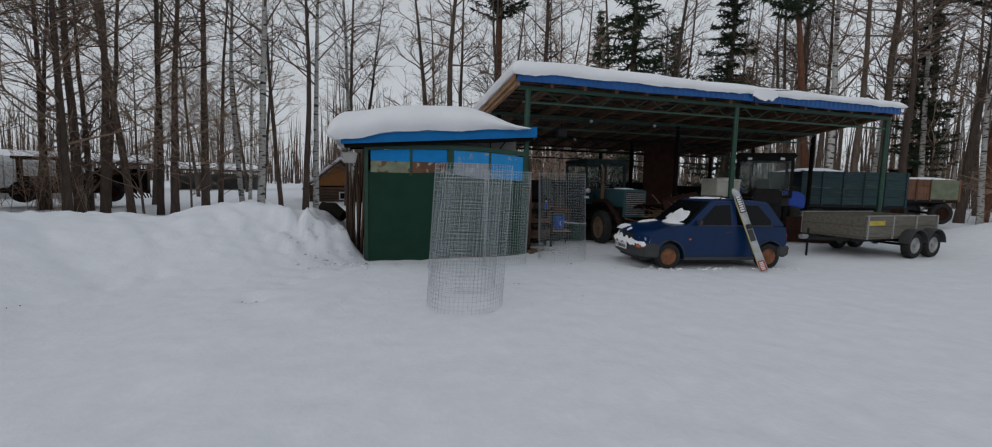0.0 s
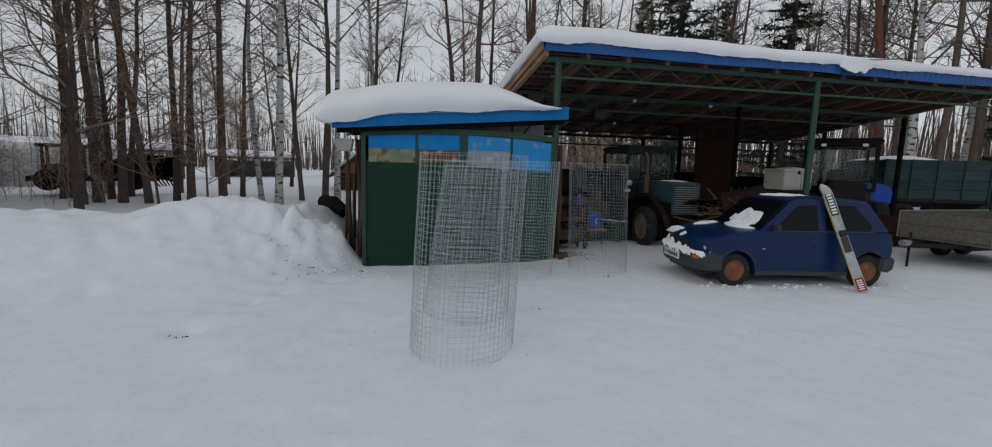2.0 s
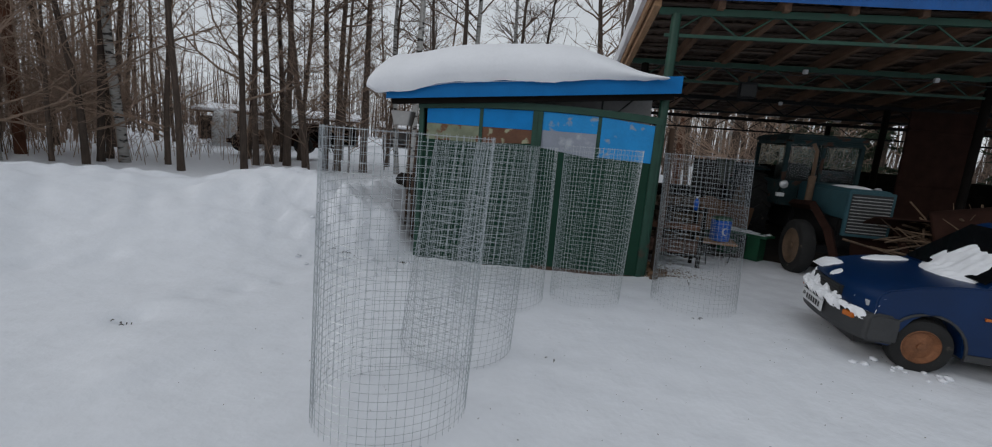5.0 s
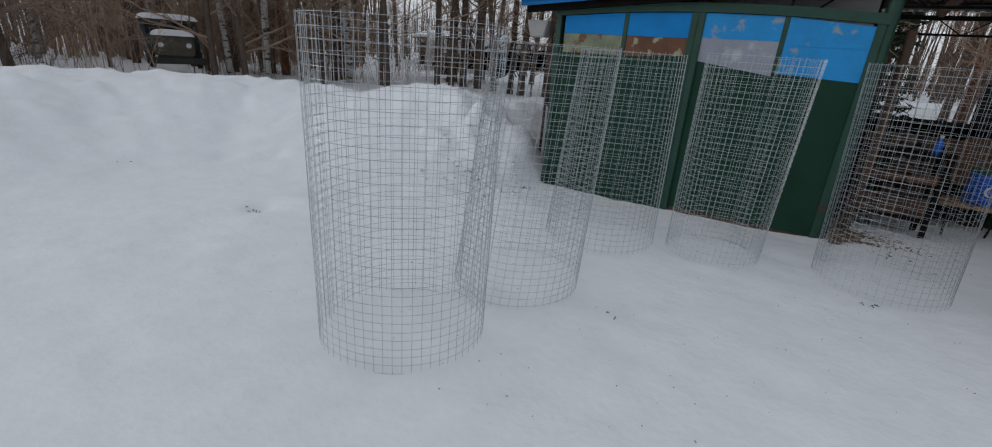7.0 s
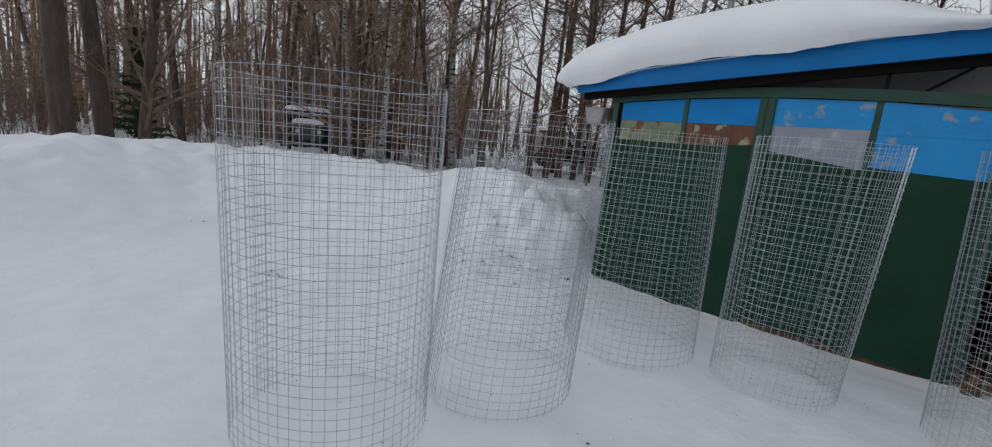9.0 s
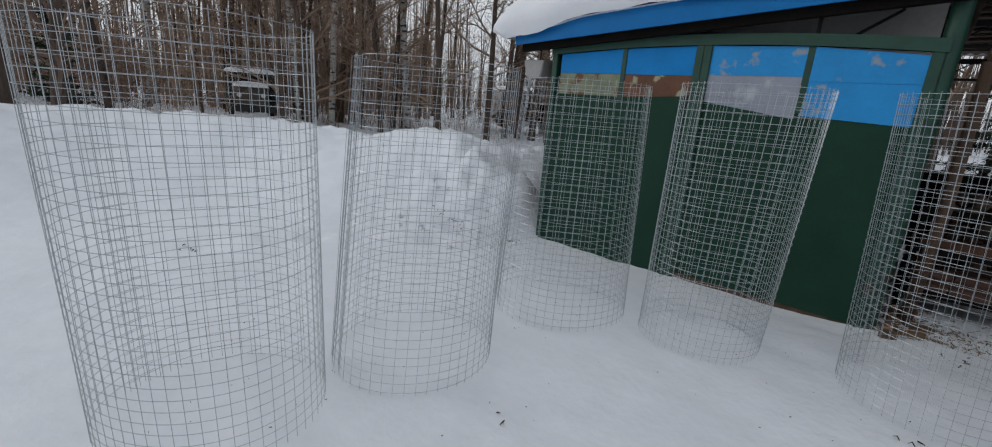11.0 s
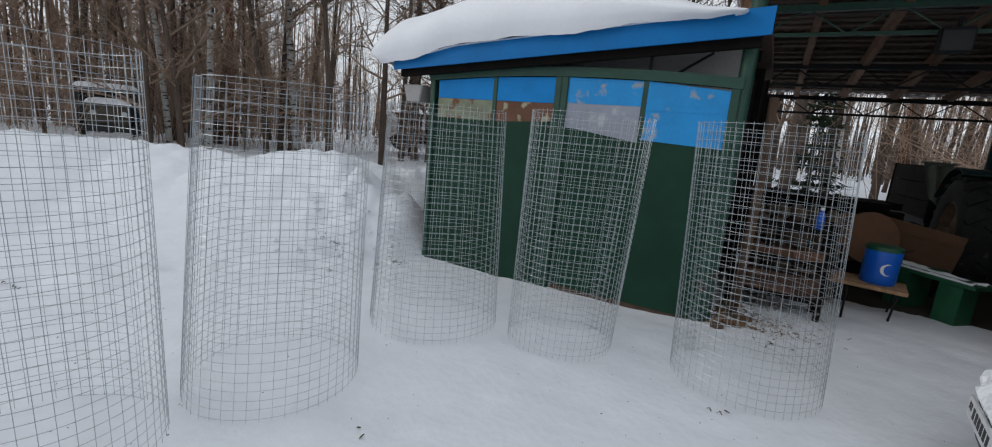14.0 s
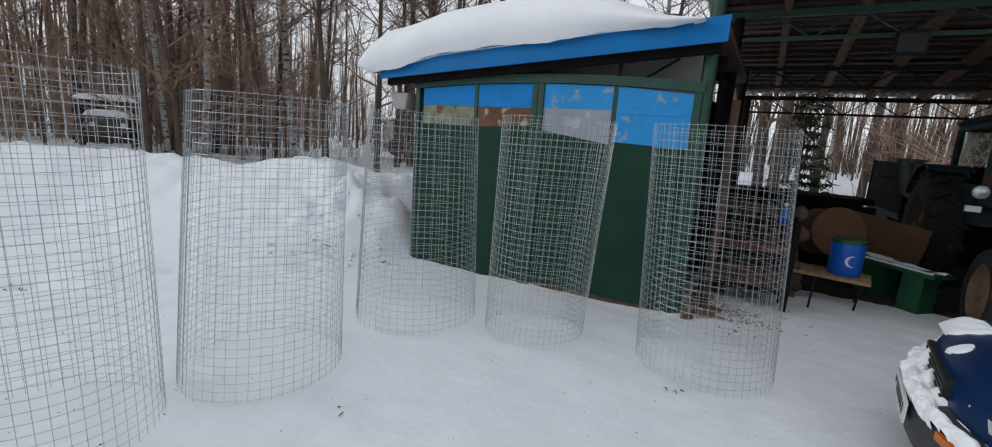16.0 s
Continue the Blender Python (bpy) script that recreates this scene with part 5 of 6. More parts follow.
# rack wood near-black, shade painted into it
rack = thing("shelf_rack", "shelf rack of old boards with bits of timber, near-black for shade", "shelf", pose(3.62, 10.75, -0.05, 0, 0, 3))
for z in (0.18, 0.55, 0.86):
    part("shelf_board", Geo().box((-0.42, -0.18, z), (0.40, 0.2, z + 0.03)), DARK_AND_SHADE, rack)
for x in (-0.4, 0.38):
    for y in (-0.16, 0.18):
        part("upright", Geo().box((x - 0.025, y - 0.025, -0.05), (x + 0.025, y + 0.025, 0.95)), DARK_AND_SHADE, rack)
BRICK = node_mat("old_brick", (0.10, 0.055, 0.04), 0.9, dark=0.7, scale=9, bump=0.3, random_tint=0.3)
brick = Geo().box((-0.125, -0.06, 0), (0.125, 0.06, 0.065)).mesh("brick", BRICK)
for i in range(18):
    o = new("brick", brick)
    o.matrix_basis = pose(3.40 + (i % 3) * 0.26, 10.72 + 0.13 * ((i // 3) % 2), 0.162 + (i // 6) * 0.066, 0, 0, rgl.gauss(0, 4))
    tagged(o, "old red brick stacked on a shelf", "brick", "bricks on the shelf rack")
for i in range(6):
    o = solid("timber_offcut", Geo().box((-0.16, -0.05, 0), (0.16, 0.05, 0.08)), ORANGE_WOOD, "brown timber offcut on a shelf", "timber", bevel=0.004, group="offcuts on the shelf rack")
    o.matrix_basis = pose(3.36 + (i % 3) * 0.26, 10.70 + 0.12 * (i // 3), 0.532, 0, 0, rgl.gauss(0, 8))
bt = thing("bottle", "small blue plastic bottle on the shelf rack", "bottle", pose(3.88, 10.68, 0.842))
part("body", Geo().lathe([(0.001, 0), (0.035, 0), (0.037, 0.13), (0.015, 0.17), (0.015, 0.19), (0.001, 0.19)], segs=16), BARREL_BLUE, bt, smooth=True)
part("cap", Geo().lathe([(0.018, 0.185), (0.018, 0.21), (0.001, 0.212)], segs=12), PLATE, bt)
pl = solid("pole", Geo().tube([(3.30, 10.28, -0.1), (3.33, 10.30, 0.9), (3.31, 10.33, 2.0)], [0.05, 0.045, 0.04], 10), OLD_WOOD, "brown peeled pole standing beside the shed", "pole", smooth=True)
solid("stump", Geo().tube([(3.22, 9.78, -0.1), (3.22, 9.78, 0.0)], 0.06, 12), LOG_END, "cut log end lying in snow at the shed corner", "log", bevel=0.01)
# board stack coloured as deep shade
dk = thing("board_stack", "stack of old boards and beams behind the clutter, near-black for shade", "board stack", pose(4.15, 13.9, -0.05))
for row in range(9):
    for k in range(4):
        part("board", Geo().box((-1.0 + rgl.uniform(-0.1, 0.1), -0.4 + k * 0.2, row * 0.115), (0.8 + rgl.uniform(-0.1, 0.15), -0.22 + k * 0.2, row * 0.115 + 0.10)), DARK_AND_SHADE, dk)
CLOTH = node_mat("grey_green_tarpaulin", (0.10, 0.12, 0.095), 0.9, dark=0.7, scale=5, bump=0.2)
solid("tarpaulin", Geo().grid(lambda u, v: Vector((5.42 + 0.34 * u + 0.12 * v, 14.97 + 0.03 * math.sin(u * 12), 1.57 - 0.75 * v * (0.7 + 0.3 * u) + 0.02 * math.sin(u * 9))), 16, 10),
      CLOTH, "pale green tarpaulin hanging off the dark trailer's corner", "tarpaulin", smooth=True, recalc=False)
part("tied_hem", Geo().box((5.40, 14.93, 1.56), (5.80, 15.12, 1.60)), CLOTH, bpy.data.objects["tarpaulin"], bevel=0.01)

g = Geo()
g.grid(lambda u, v: Vector((8.62 + 0.75 * u, 9.66 - 0.05 * math.sin(math.pi * u), 3.81 - (0.16 + 0.10 * math.sin(math.pi * u) + 0.05 * noise.noise(Vector((u * 6, 1, 2)))) * v)), 20, 8)
g.grid(lambda u, v: Vector((8.62 + 0.75 * u, 9.66 - 0.05 * math.sin(math.pi * u) + 0.12 * v, 3.81 + 0.03 * v)), 20, 4)
g.grid(lambda u, v: Vector((8.62 + 0.75 * u, 9.66 - 0.05 * math.sin(math.pi * u) + 0.03 * v, 3.81 - (0.16 + 0.10 * math.sin(math.pi * u) + 0.05 * noise.noise(Vector((u * 6, 1, 2)))) * (1 - v * 0.0))), 20, 3)
solid("eave_snow", g, ROOF_SNOW, "clump of snow hanging over the carport fascia", "snow", smooth=True)

# lights, boxes and cable under the roof
for x, y, zz in ((5.64, 12.02, 3.14), (7.6, 12.02, 3.12), (6.3, 14.37, 2.86)):
    o = solid("junction_box", Geo().box((x - 0.035, y - 0.03, zz - 0.035), (x + 0.035, y + 0.03, zz + 0.035)), PLATE, "small white junction box on the carport truss", "junction box", bevel=0.008)
pts = []
for i in range(31):
    x = 3.2 + 10.2 * i / 30
    pts.append((x, 12.01, 3.13 - 0.02 * math.sin(i * 1.3) - 0.05 * math.sin(math.pi * (i % 10) / 10)))
solid("cable", Geo().tube(pts, 0.008, 5), PLASTIC, "grey cable strung along the carport truss", "cable", smooth=True)
fl = thing("floodlight", "dark floodlight hung beneath the carport roof", "floodlight", pose(4.78, 12.0, 2.82))
part("housing", Geo().box((-0.14, -0.06, -0.16), (0.14, 0.06, 0.10)), BLACK_STEEL, fl, bevel=0.015)
part("lens", Geo().box((-0.12, -0.066, -0.13), (0.12, -0.0605, 0.06)), INK, fl)
part("bracket", Geo().tube([(0, 0, 0.08), (0, 0, 0.2)], 0.02, 6), BLACK_STEEL, fl)
pts = []
for i in range(25):
    t = i / 24
    pts.append((8.75 + 13 * t, 9.72 - 1.2 * t, 3.78 + 4.4 * t - 1.1 * math.sin(math.pi * t)))
solid("overhead_wire", Geo().tube(pts, 0.008, 5), INK, "black overhead wire running to the carport roof", "wire", smooth=True)

# ---------------------------------------------------------------- beside the shed
rgp = random.Random(31)
for k in range(11):
    x, y = -0.30 - rgp.uniform(0, 0.32), 10.2 + k * 0.16
    tipx = x + rgp.gauss(0.02, 0.07)
    r = rgp.uniform(0.018, 0.04)
    h = rgp.uniform(1.55, 2.02)
    solid("pole", Geo().tube([(x, y, -0.15), ((x + tipx) / 2 + rgp.gauss(0, 0.02), y, h / 2), (tipx, y + rgp.gauss(0, .1), h)], [r, r * 0.85, r * 0.6], 8), OLD_WOOD,
          "rough brown wooden pole leaning by the shed", "pole", smooth=True, group="poles leaning by the shed")
gt = thing("gutter_pan", "pale sheet-metal pan hung under the shed eaves", "metal pan", pose(-0.50, 10.0, 1.86))
part("pan", Geo().prism([(-0.16, 0.10), (-0.10, -0.10), (0.10, -0.10), (0.14, 0.10)], -0.12, 0.12), WHITE_SHEET, gt, bevel=0.01)
part("hook", Geo().tube([(0, 0, 0.08), (0, 0, 0.30)], 0.008, 5), BLACK_STEEL, gt)
solid("log", Geo().tube([(-1.15, 11.85, 0.78), (-0.92, 11.68, 0.74), (-0.68, 11.5, 0.60)], [0.13, 0.17, 0.12], 10), DARK_AND_SHADE, "thick dark log lying on the snow bank", "log", smooth="auto")

# ---------------------------------------------------------------- yard debris
DIRT = node_mat("dark_debris", (0.07, 0.06, 0.045), 0.95, dark=0.5, bump=0.3)
rgd = random.Random(12)
for (x, y, n, sp) in ((-0.85, 9.05, 12, 0.06), (-1.1, 9.02, 6, 0.04), (-0.2, 9.38, 12, 0.06), (-1.56, 6.47, 5, 0.06), (-3.6, 6.3, 2, 0.06), (1.9, 6.75, 2, 0.05),
                      (3.4, 8.2, 3, 0.04), (3.75, 10.0, 6, 0.12), (3.6, 9.55, 7, 0.1)):
    g = Geo()
    for _ in range(n):
        a, b = x + rgd.gauss(0, sp), y + rgd.gauss(0, sp)
        z = ground_z(a, b) + 0.006
        th = rgd.uniform(0, 6.28)
        ln = rgd.uniform(0.006, 0.02)
        g.tube([(a, b, z), (a + ln * math.cos(th), b + ln * math.sin(th), z + rgd.uniform(0, 0.02)), (a + 2 * ln * math.cos(th + .3), b + 2 * ln * math.sin(th + .3), z + 0.004)], [0.003, 0.005, 0.002], 4)
    solid("debris", g, DIRT, "scatter of dark twigs and earth on snow", "debris", kind="stuff", recalc=False)
rgs = random.Random(8)
clod = Geo().lathe([(0.001, -0.02), (0.04, -0.01), (0.05, 0.015), (0.03, 0.04), (0.001, 0.045)], segs=7)
for i, p in enumerate(clod.v):
    clod.v[i] = tuple(c + rgs.gauss(0, 0.006) for c in p)
clod = clod.mesh("snow_clod", SNOW, True)
spots = [(4.5 + q, 7.58 - 0.12 * q + rgs.gauss(0, 0.06)) for q in [rgs.uniform(0, 3.0) for _ in range(40)]] + [(-0.5 + rgs.gauss(0, 0.35), 8.9 + rgs.gauss(0, 0.4)) for _ in range(16)]
spots += [(-0.85 + rgs.gauss(0, 0.4), 9.35 + rgs.gauss(0, 0.35)) for _ in range(30)]
for k, (x, y) in enumerate(spots):
    o = new("snow_clod", clod)
    s = rgs.uniform(0.2, 0.75) if k < 56 else rgs.uniform(0.25, 0.8)
    o.matrix_basis = pose(x, y, ground_z(x, y) + 0.004, 0, 0, rgs.uniform(0, 360)) @ Matrix.Diagonal((s, s, s * 0.8, 1))
    tagged(o, "small lump of loose snow", "snow lump", "loose lumps of snow")

STRAW = node_mat("old_straw", (0.17, 0.115, 0.065), 0.9, dark=0.55, scale=8, bump=0.2)
rgt = random.Random(52)
g = Geo()
for _ in range(700):
    a, b = 3.08 + abs(rgt.gauss(0, 0.36)), 9.86 + abs(rgt.gauss(0, 0.4))
    z = ground_z(a, b) + rgt.uniform(0.0, 0.018)
    th, ln = rgt.uniform(0, 6.28), rgt.uniform(0.01, 0.045)
    g.tube([(a, b, z), (a + ln * math.cos(th), b + ln * math.sin(th), z + rgt.uniform(-0.004, 0.02))], rgt.uniform(0.0015, 0.005), 3)
solid("straw_litter", g, STRAW, "brown straw and wood chips strewn on snow by the shed", "litter", kind="stuff", recalc=False)
CHIP = node_mat("split_wood", (0.22, 0.13, 0.075), 0.85, dark=0.6, scale=6, bump=0.25, random_tint=0.3)
for i in range(7):
    o = solid("wood_block", Geo().box((-0.09, -0.035, 0), (0.09, 0.035, 0.05)), CHIP, "short piece of split wood lying on littered snow", "wood", bevel=0.006, group="split wood by the shed")
    x, y = 3.2 + rgt.uniform(0, 0.6), 9.95 + rgt.uniform(0, 0.6)
    o.matrix_basis = pose(x, y, ground_z(x, y) - 0.008, rgt.gauss(0, 5), 0, rgt.uniform(0, 180))
# grit on the trodden yard
g = Geo()
for _ in range(260):
    a, b = rgt.uniform(-0.6, 5.2), rgt.uniform(5.6, 9.6)
    z = ground_z(a, b) + 0.003
    th, ln = rgt.uniform(0, 6.28), rgt.uniform(0.003, 0.012)
    g.tube([(a, b, z), (a + ln * math.cos(th), b + ln * math.sin(th), z + 0.003)], rgt.uniform(0.0012, 0.003), 3)
solid("grit", g, DIRT, "scattered dark specks of bark and grit on snow", "grit", kind="stuff", recalc=False)

# ---------------------------------------------------------------- beyond the bank
LOG_WALL = node_mat("log_wall", (0.10, 0.062, 0.042), 0.85, dark=0.6, scale=4, bump=0.3, stretch=(0.6, 4, 4), random_tint=0.2)
GABLE = node_mat("orange_gable_boards", (0.30, 0.125, 0.035), 0.75, dark=0.7, scale=4, bump=0.2, stretch=(4, 4, 0.6), random_tint=0.15)


def log_house(m):
    h = thing("log_house", "small brown log house with an orange gable and snowy roof", "house", m)
    W, D = 3.5, 4.5
    for k in range(8):
        z = -0.5 + k * 0.19
        part("wall_log", Geo().tube([(-W / 2 - 0.1, 0, z), (W / 2 + 0.1, 0, z)], 0.10, 8), LOG_WALL, h, smooth=True)
        for s in (-1, 1):
            part("wall_log", Geo().tube([(s * W / 2, -0.1, z + 0.095), (s * W / 2, D, z + 0.095)], 0.10, 8), LOG_WALL, h, smooth=True)
    part("gable", Geo().prism([(-W / 2, 1.0), (W / 2, 1.0), (0, 2.45)], -0.06, 0.0), GABLE, h, "orange-brown gable boards")
    part("back_wall", Geo().box((-W / 2, D - 0.1, -0.5), (W / 2, D, 1.0)), LOG_WALL, h)
    for s in (-1, 1):
        part("roof", Geo().add([(s * 0, -0.4, 2.55), (s * (W / 2 + 0.5), -0.4, 0.72), (s * (W / 2 + 0.5), D + 0.3, 0.72), (0, D + 0.3, 2.55),
                                (s * 0, -0.4, 2.63), (s * (W / 2 + 0.5), -0.4, 0.80), (s * (W / 2 + 0.5), D + 0.3, 0.80), (0, D + 0.3, 2.63)],
                               [(0, 1, 2, 3), (7, 6, 5, 4), (0, 4, 5, 1), (1, 5, 6, 2), (2, 6, 7, 3), (3, 7, 4, 0)]), OLD_WOOD, h)
        part("roof_snow", Geo().add([(s * 0, -0.38, 2.64), (s * (W / 2 + 0.5), -0.38, 0.81), (s * (W / 2 + 0.5), D + 0.3, 0.81), (0, D + 0.3, 2.64),
                                     (s * 0, -0.38, 2.86), (s * (W / 2 + 0.48), -0.38, 1.0), (s * (W / 2 + 0.48), D + 0.3, 1.0), (0, D + 0.3, 2.86)],
                                    [(0, 1, 2, 3), (7, 6, 5, 4), (0, 4, 5, 1), (1, 5, 6, 2), (2, 6, 7, 3), (3, 7, 4, 0)]), ROOF_SNOW, h, bevel=0.05)
    w = part("window", Geo().box((-0.1, -0.14, 0.12), (0.75, -0.09, 0.62)), PLATE, h, "white-framed window")
    part("pane", Geo().box((-0.02, -0.15, 0.19), (0.67, -0.141, 0.55)), CAR_GLASS, w)
    return h


log_house(pose(-1.6, 31.8, -0.15, 0, 0, 3))
GREY_TIN = node_mat("grey_tin", (0.30, 0.30, 0.31), 0.6, dark=0.7, scale=2, bump=0.1)


def pole_barn(m, L, D, H, label, material):
    b = thing("barn", label, "barn", m)
    part("back_wall", Geo().box((-L / 2, D - 0.1, -0.4), (L / 2, D, H * 0.85)), material, b)
    for s in (-1, 1):
        part("side_wall", Geo().box((s * L / 2 - 0.06, 0.1, -0.4), (s * L / 2 + 0.06, D - 0.12, H * 0.85)), material, b)
    n = int(L / 2.4)
    for i in range(n + 1):
        x = -L / 2 + L * i / n
        part("post", Geo().box((x - 0.08, -0.08, -0.4), (x + 0.08, 0.08, H)), OLD_WOOD, b)
    part("roof", Geo().add([(-L / 2 - 0.5, -0.6, H), (L / 2 + 0.5, -0.6, H), (L / 2 + 0.5, D + 0.3, H + 0.5), (-L / 2 - 0.5, D + 0.3, H + 0.5),
                            (-L / 2 - 0.5, -0.6, H + 0.12), (L / 2 + 0.5, -0.6, H + 0.12), (L / 2 + 0.5, D + 0.3, H + 0.62), (-L / 2 - 0.5, D + 0.3, H + 0.62)],
                           [(3, 2, 1, 0), (4, 5, 6, 7), (0, 1, 5, 4), (1, 2, 6, 5), (2, 3, 7, 6), (3, 0, 4, 7)]), OLD_WOOD, b)
    part("roof_snow", Geo().add([(-L / 2 - 0.5, -0.55, H + 0.125), (L / 2 + 0.5, -0.55, H + 0.125), (L / 2 + 0.5, D + 0.3, H + 0.625), (-L / 2 - 0.5, D + 0.3, H + 0.625),
                                 (-L / 2 - 0.5, -0.55, H + 0.35), (L / 2 + 0.5, -0.55, H + 0.35), (L / 2 + 0.5, D + 0.3, H + 0.9), (-L / 2 - 0.5, D + 0.3, H + 0.9)],
                                [(3, 2, 1, 0), (4, 5, 6, 7), (0, 1, 5, 4), (1, 2, 6, 5), (2, 3, 7, 6), (3, 0, 4, 7)]), ROOF_SNOW, b, bevel=0.08)
    return b


pole_barn(pose(-21.5, 40, 0, 0, 0, 28), 12, 5, 1.9, "long low pole barn with a snowy roof across a field", DARK_AND_SHADE)
pole_barn(pose(-13.6, 52.5, 0, 0, 0, 25), 7, 5, 1.6, "low open barn with a snowy roof across a field", GREY_TIN)
gh = thing("greenhouse", "pale arched greenhouse behind bare trees", "greenhouse", pose(-17.5, 31.5, 0, 0, 0, 30))
FILM = node_mat("greenhouse_film", (0.52, 0.54, 0.55), 0.4, dark=0.8, scale=1.5, bump=0.1)
part("skin", Geo().grid(lambda u, v: Vector((-2.6 + 5.2 * u, 1.5 * math.cos(math.pi * v), 2.1 * math.sin(math.pi * v) - 0.1)), 12, 20), FILM, gh, smooth=True, recalc=False)
for i in range(7):
    x = -2.6 + 5.2 * i / 6
    part("hoop", Geo().tube([(x, 1.53 * math.cos(math.pi * k / 14), 2.14 * math.sin(math.pi * k / 14) - 0.1) for k in range(15)], 0.025, 5), GREY_TIN, gh)
part("door", Geo().box((2.6, -0.5, 0), (2.64, 0.5, 1.7)), GREY_TIN, gh)

mc = thing("rusty_machine", "rust-brown old field machine with a cab standing in snow", "farm machine", pose(-12.6, 25.6, 0.1, 0, 0, 24))
part("frame_beam", Geo().box((-2.2, -0.6, 0.35), (2.2, 0.6, 0.55)), BROWN_IRON, mc)
part("cab_wall", Geo().box((-1.7, -0.6, 0.56), (-0.4, 0.6, 1.05)), BROWN_IRON, mc)
for x in (-1.65, -0.45):
    for y in (-0.55, 0.55):
        part("cab_pillar", Geo().box((x - 0.05, y - 0.05, 1.05), (x + 0.05, y + 0.05, 1.75)), BROWN_IRON, mc)
part("cab_roof", Geo().box((-1.85, -0.7, 1.75), (-0.3, 0.7, 1.88)), BROWN_IRON, mc, bevel=0.03)
part("hopper", Geo().prism([(-0.2, 0.56), (1.2, 0.56), (1.6, 1.25), (-0.1, 1.25)], -0.6, 0.6), BROWN_IRON, mc, bevel=0.03)
for x in (-1.5, 1.3):
    for s in (-1, 1):
        wheel(mc, pose(x, s * 0.75, 0.42, 0, 0, 0 if s < 0 else 180), 0.45, 0.25, BROWN_IRON)
part("chute", Geo().beam((1.4, 0, 0.7), (2.7, 0.2, 0.35), 0.3, 0.12), BROWN_IRON, mc)
for k in range(6):
    part("tine", Geo().tube([(1.9 + 0.16 * k, -0.5 + 0.2 * k, 0.5), (2.2 + 0.12 * k, -0.5 + 0.2 * k, 0.1)], 0.03, 5), BROWN_IRON, mc)

hv = thing("van", "old teal cab vehicle under thick snow near the wood", "van", pose(-17.2, 13.0, 0.2, 0, 0, 70))
hv.scale = (0.92, 0.92, 0.92)
BEIGE = node_mat("dirty_beige_paint", (0.075, 0.066, 0.05), 0.7, dark=0.6, scale=4, bump=0.2)
DEEP_TEAL = node_mat("deep_teal_paint", (0.008, 0.03, 0.04), 0.5, dark=0.7, bump=0.1)
part("bonnet", Geo().box((-0.65, -1.0, 0.35), (0.65, 0.2, 1.15)), BEIGE, hv, bevel=0.08)
part("cab", Geo().box((-0.95, 0.2, 0.4), (0.95, 1.9, 1.72)), DEEP_TEAL, hv, bevel=0.06)
part("windscreen", Geo().box((-0.8, 0.17, 1.15), (0.8, 0.196, 1.58)), CAR_GLASS, hv)
part("bumper", Geo().box((-0.95, -1.12, 0.12), (0.95, -0.9, 0.36)), INK, hv, bevel=0.03)
for s in (-1, 1):
    part("headlight", Geo().lathe([(0.001, 0), (0.09, 0), (0.10, -0.03), (0.001, -0.04)], pose(s * 0.45, -1.01, 0.8, 90, 0, 0), 12), LAMP_GLASS, hv)
    for y in (-0.5, 1.4):
        wheel(hv, pose(s * 0.78, y, 0.3, 0, 0, -90 if s < 0 else 90), 0.36, 0.2, BROWN_IRON)
snow_pat("van_snow", "thick cushion of snow on the van's roof", pose(-17.2, 13.0, 0.2, 0, 0, 70) @ Matrix.Scale(0.92, 4), lambda u, v: Vector(((u - .5) * 2.05, 0.1 + v * 1.9, 1.70 + 0.22 * (max(0, 1 - (2 * u - 1) ** 6) * max(0, 1 - (2 * v - 1) ** 6)) ** 0.5)), 20, 20)
snow_pat("van_snow", "thick cushion of snow on the van's bonnet", pose(-17.2, 13.0, 0.2, 0, 0, 70) @ Matrix.Scale(0.92, 4), lambda u, v: Vector(((u - .5) * 1.4, -1.05 + v * 1.25, 1.13 + 0.22 * (max(0, 1 - (2 * u - 1) ** 4) * max(0, 1 - (2 * v - 1) ** 4)) ** 0.5)), 20, 20)
for x, y, s in ((-9.2, 8.3, 1.0), (-8.6, 9.4, 0.8), (-6.6, 10.6, 0.9)):
    z = ground_z(x, y)
    solid("stump", Geo().tube([(x, y, z - 0.2), (x, y, z + 0.16 * s), (x + 0.05, y, z + 0.3 * s)], [0.07, 0.06, 0.04], 8), BARK, "short dark broken stump poking out of snow", "stump", smooth=True, group="stumps on the bank")

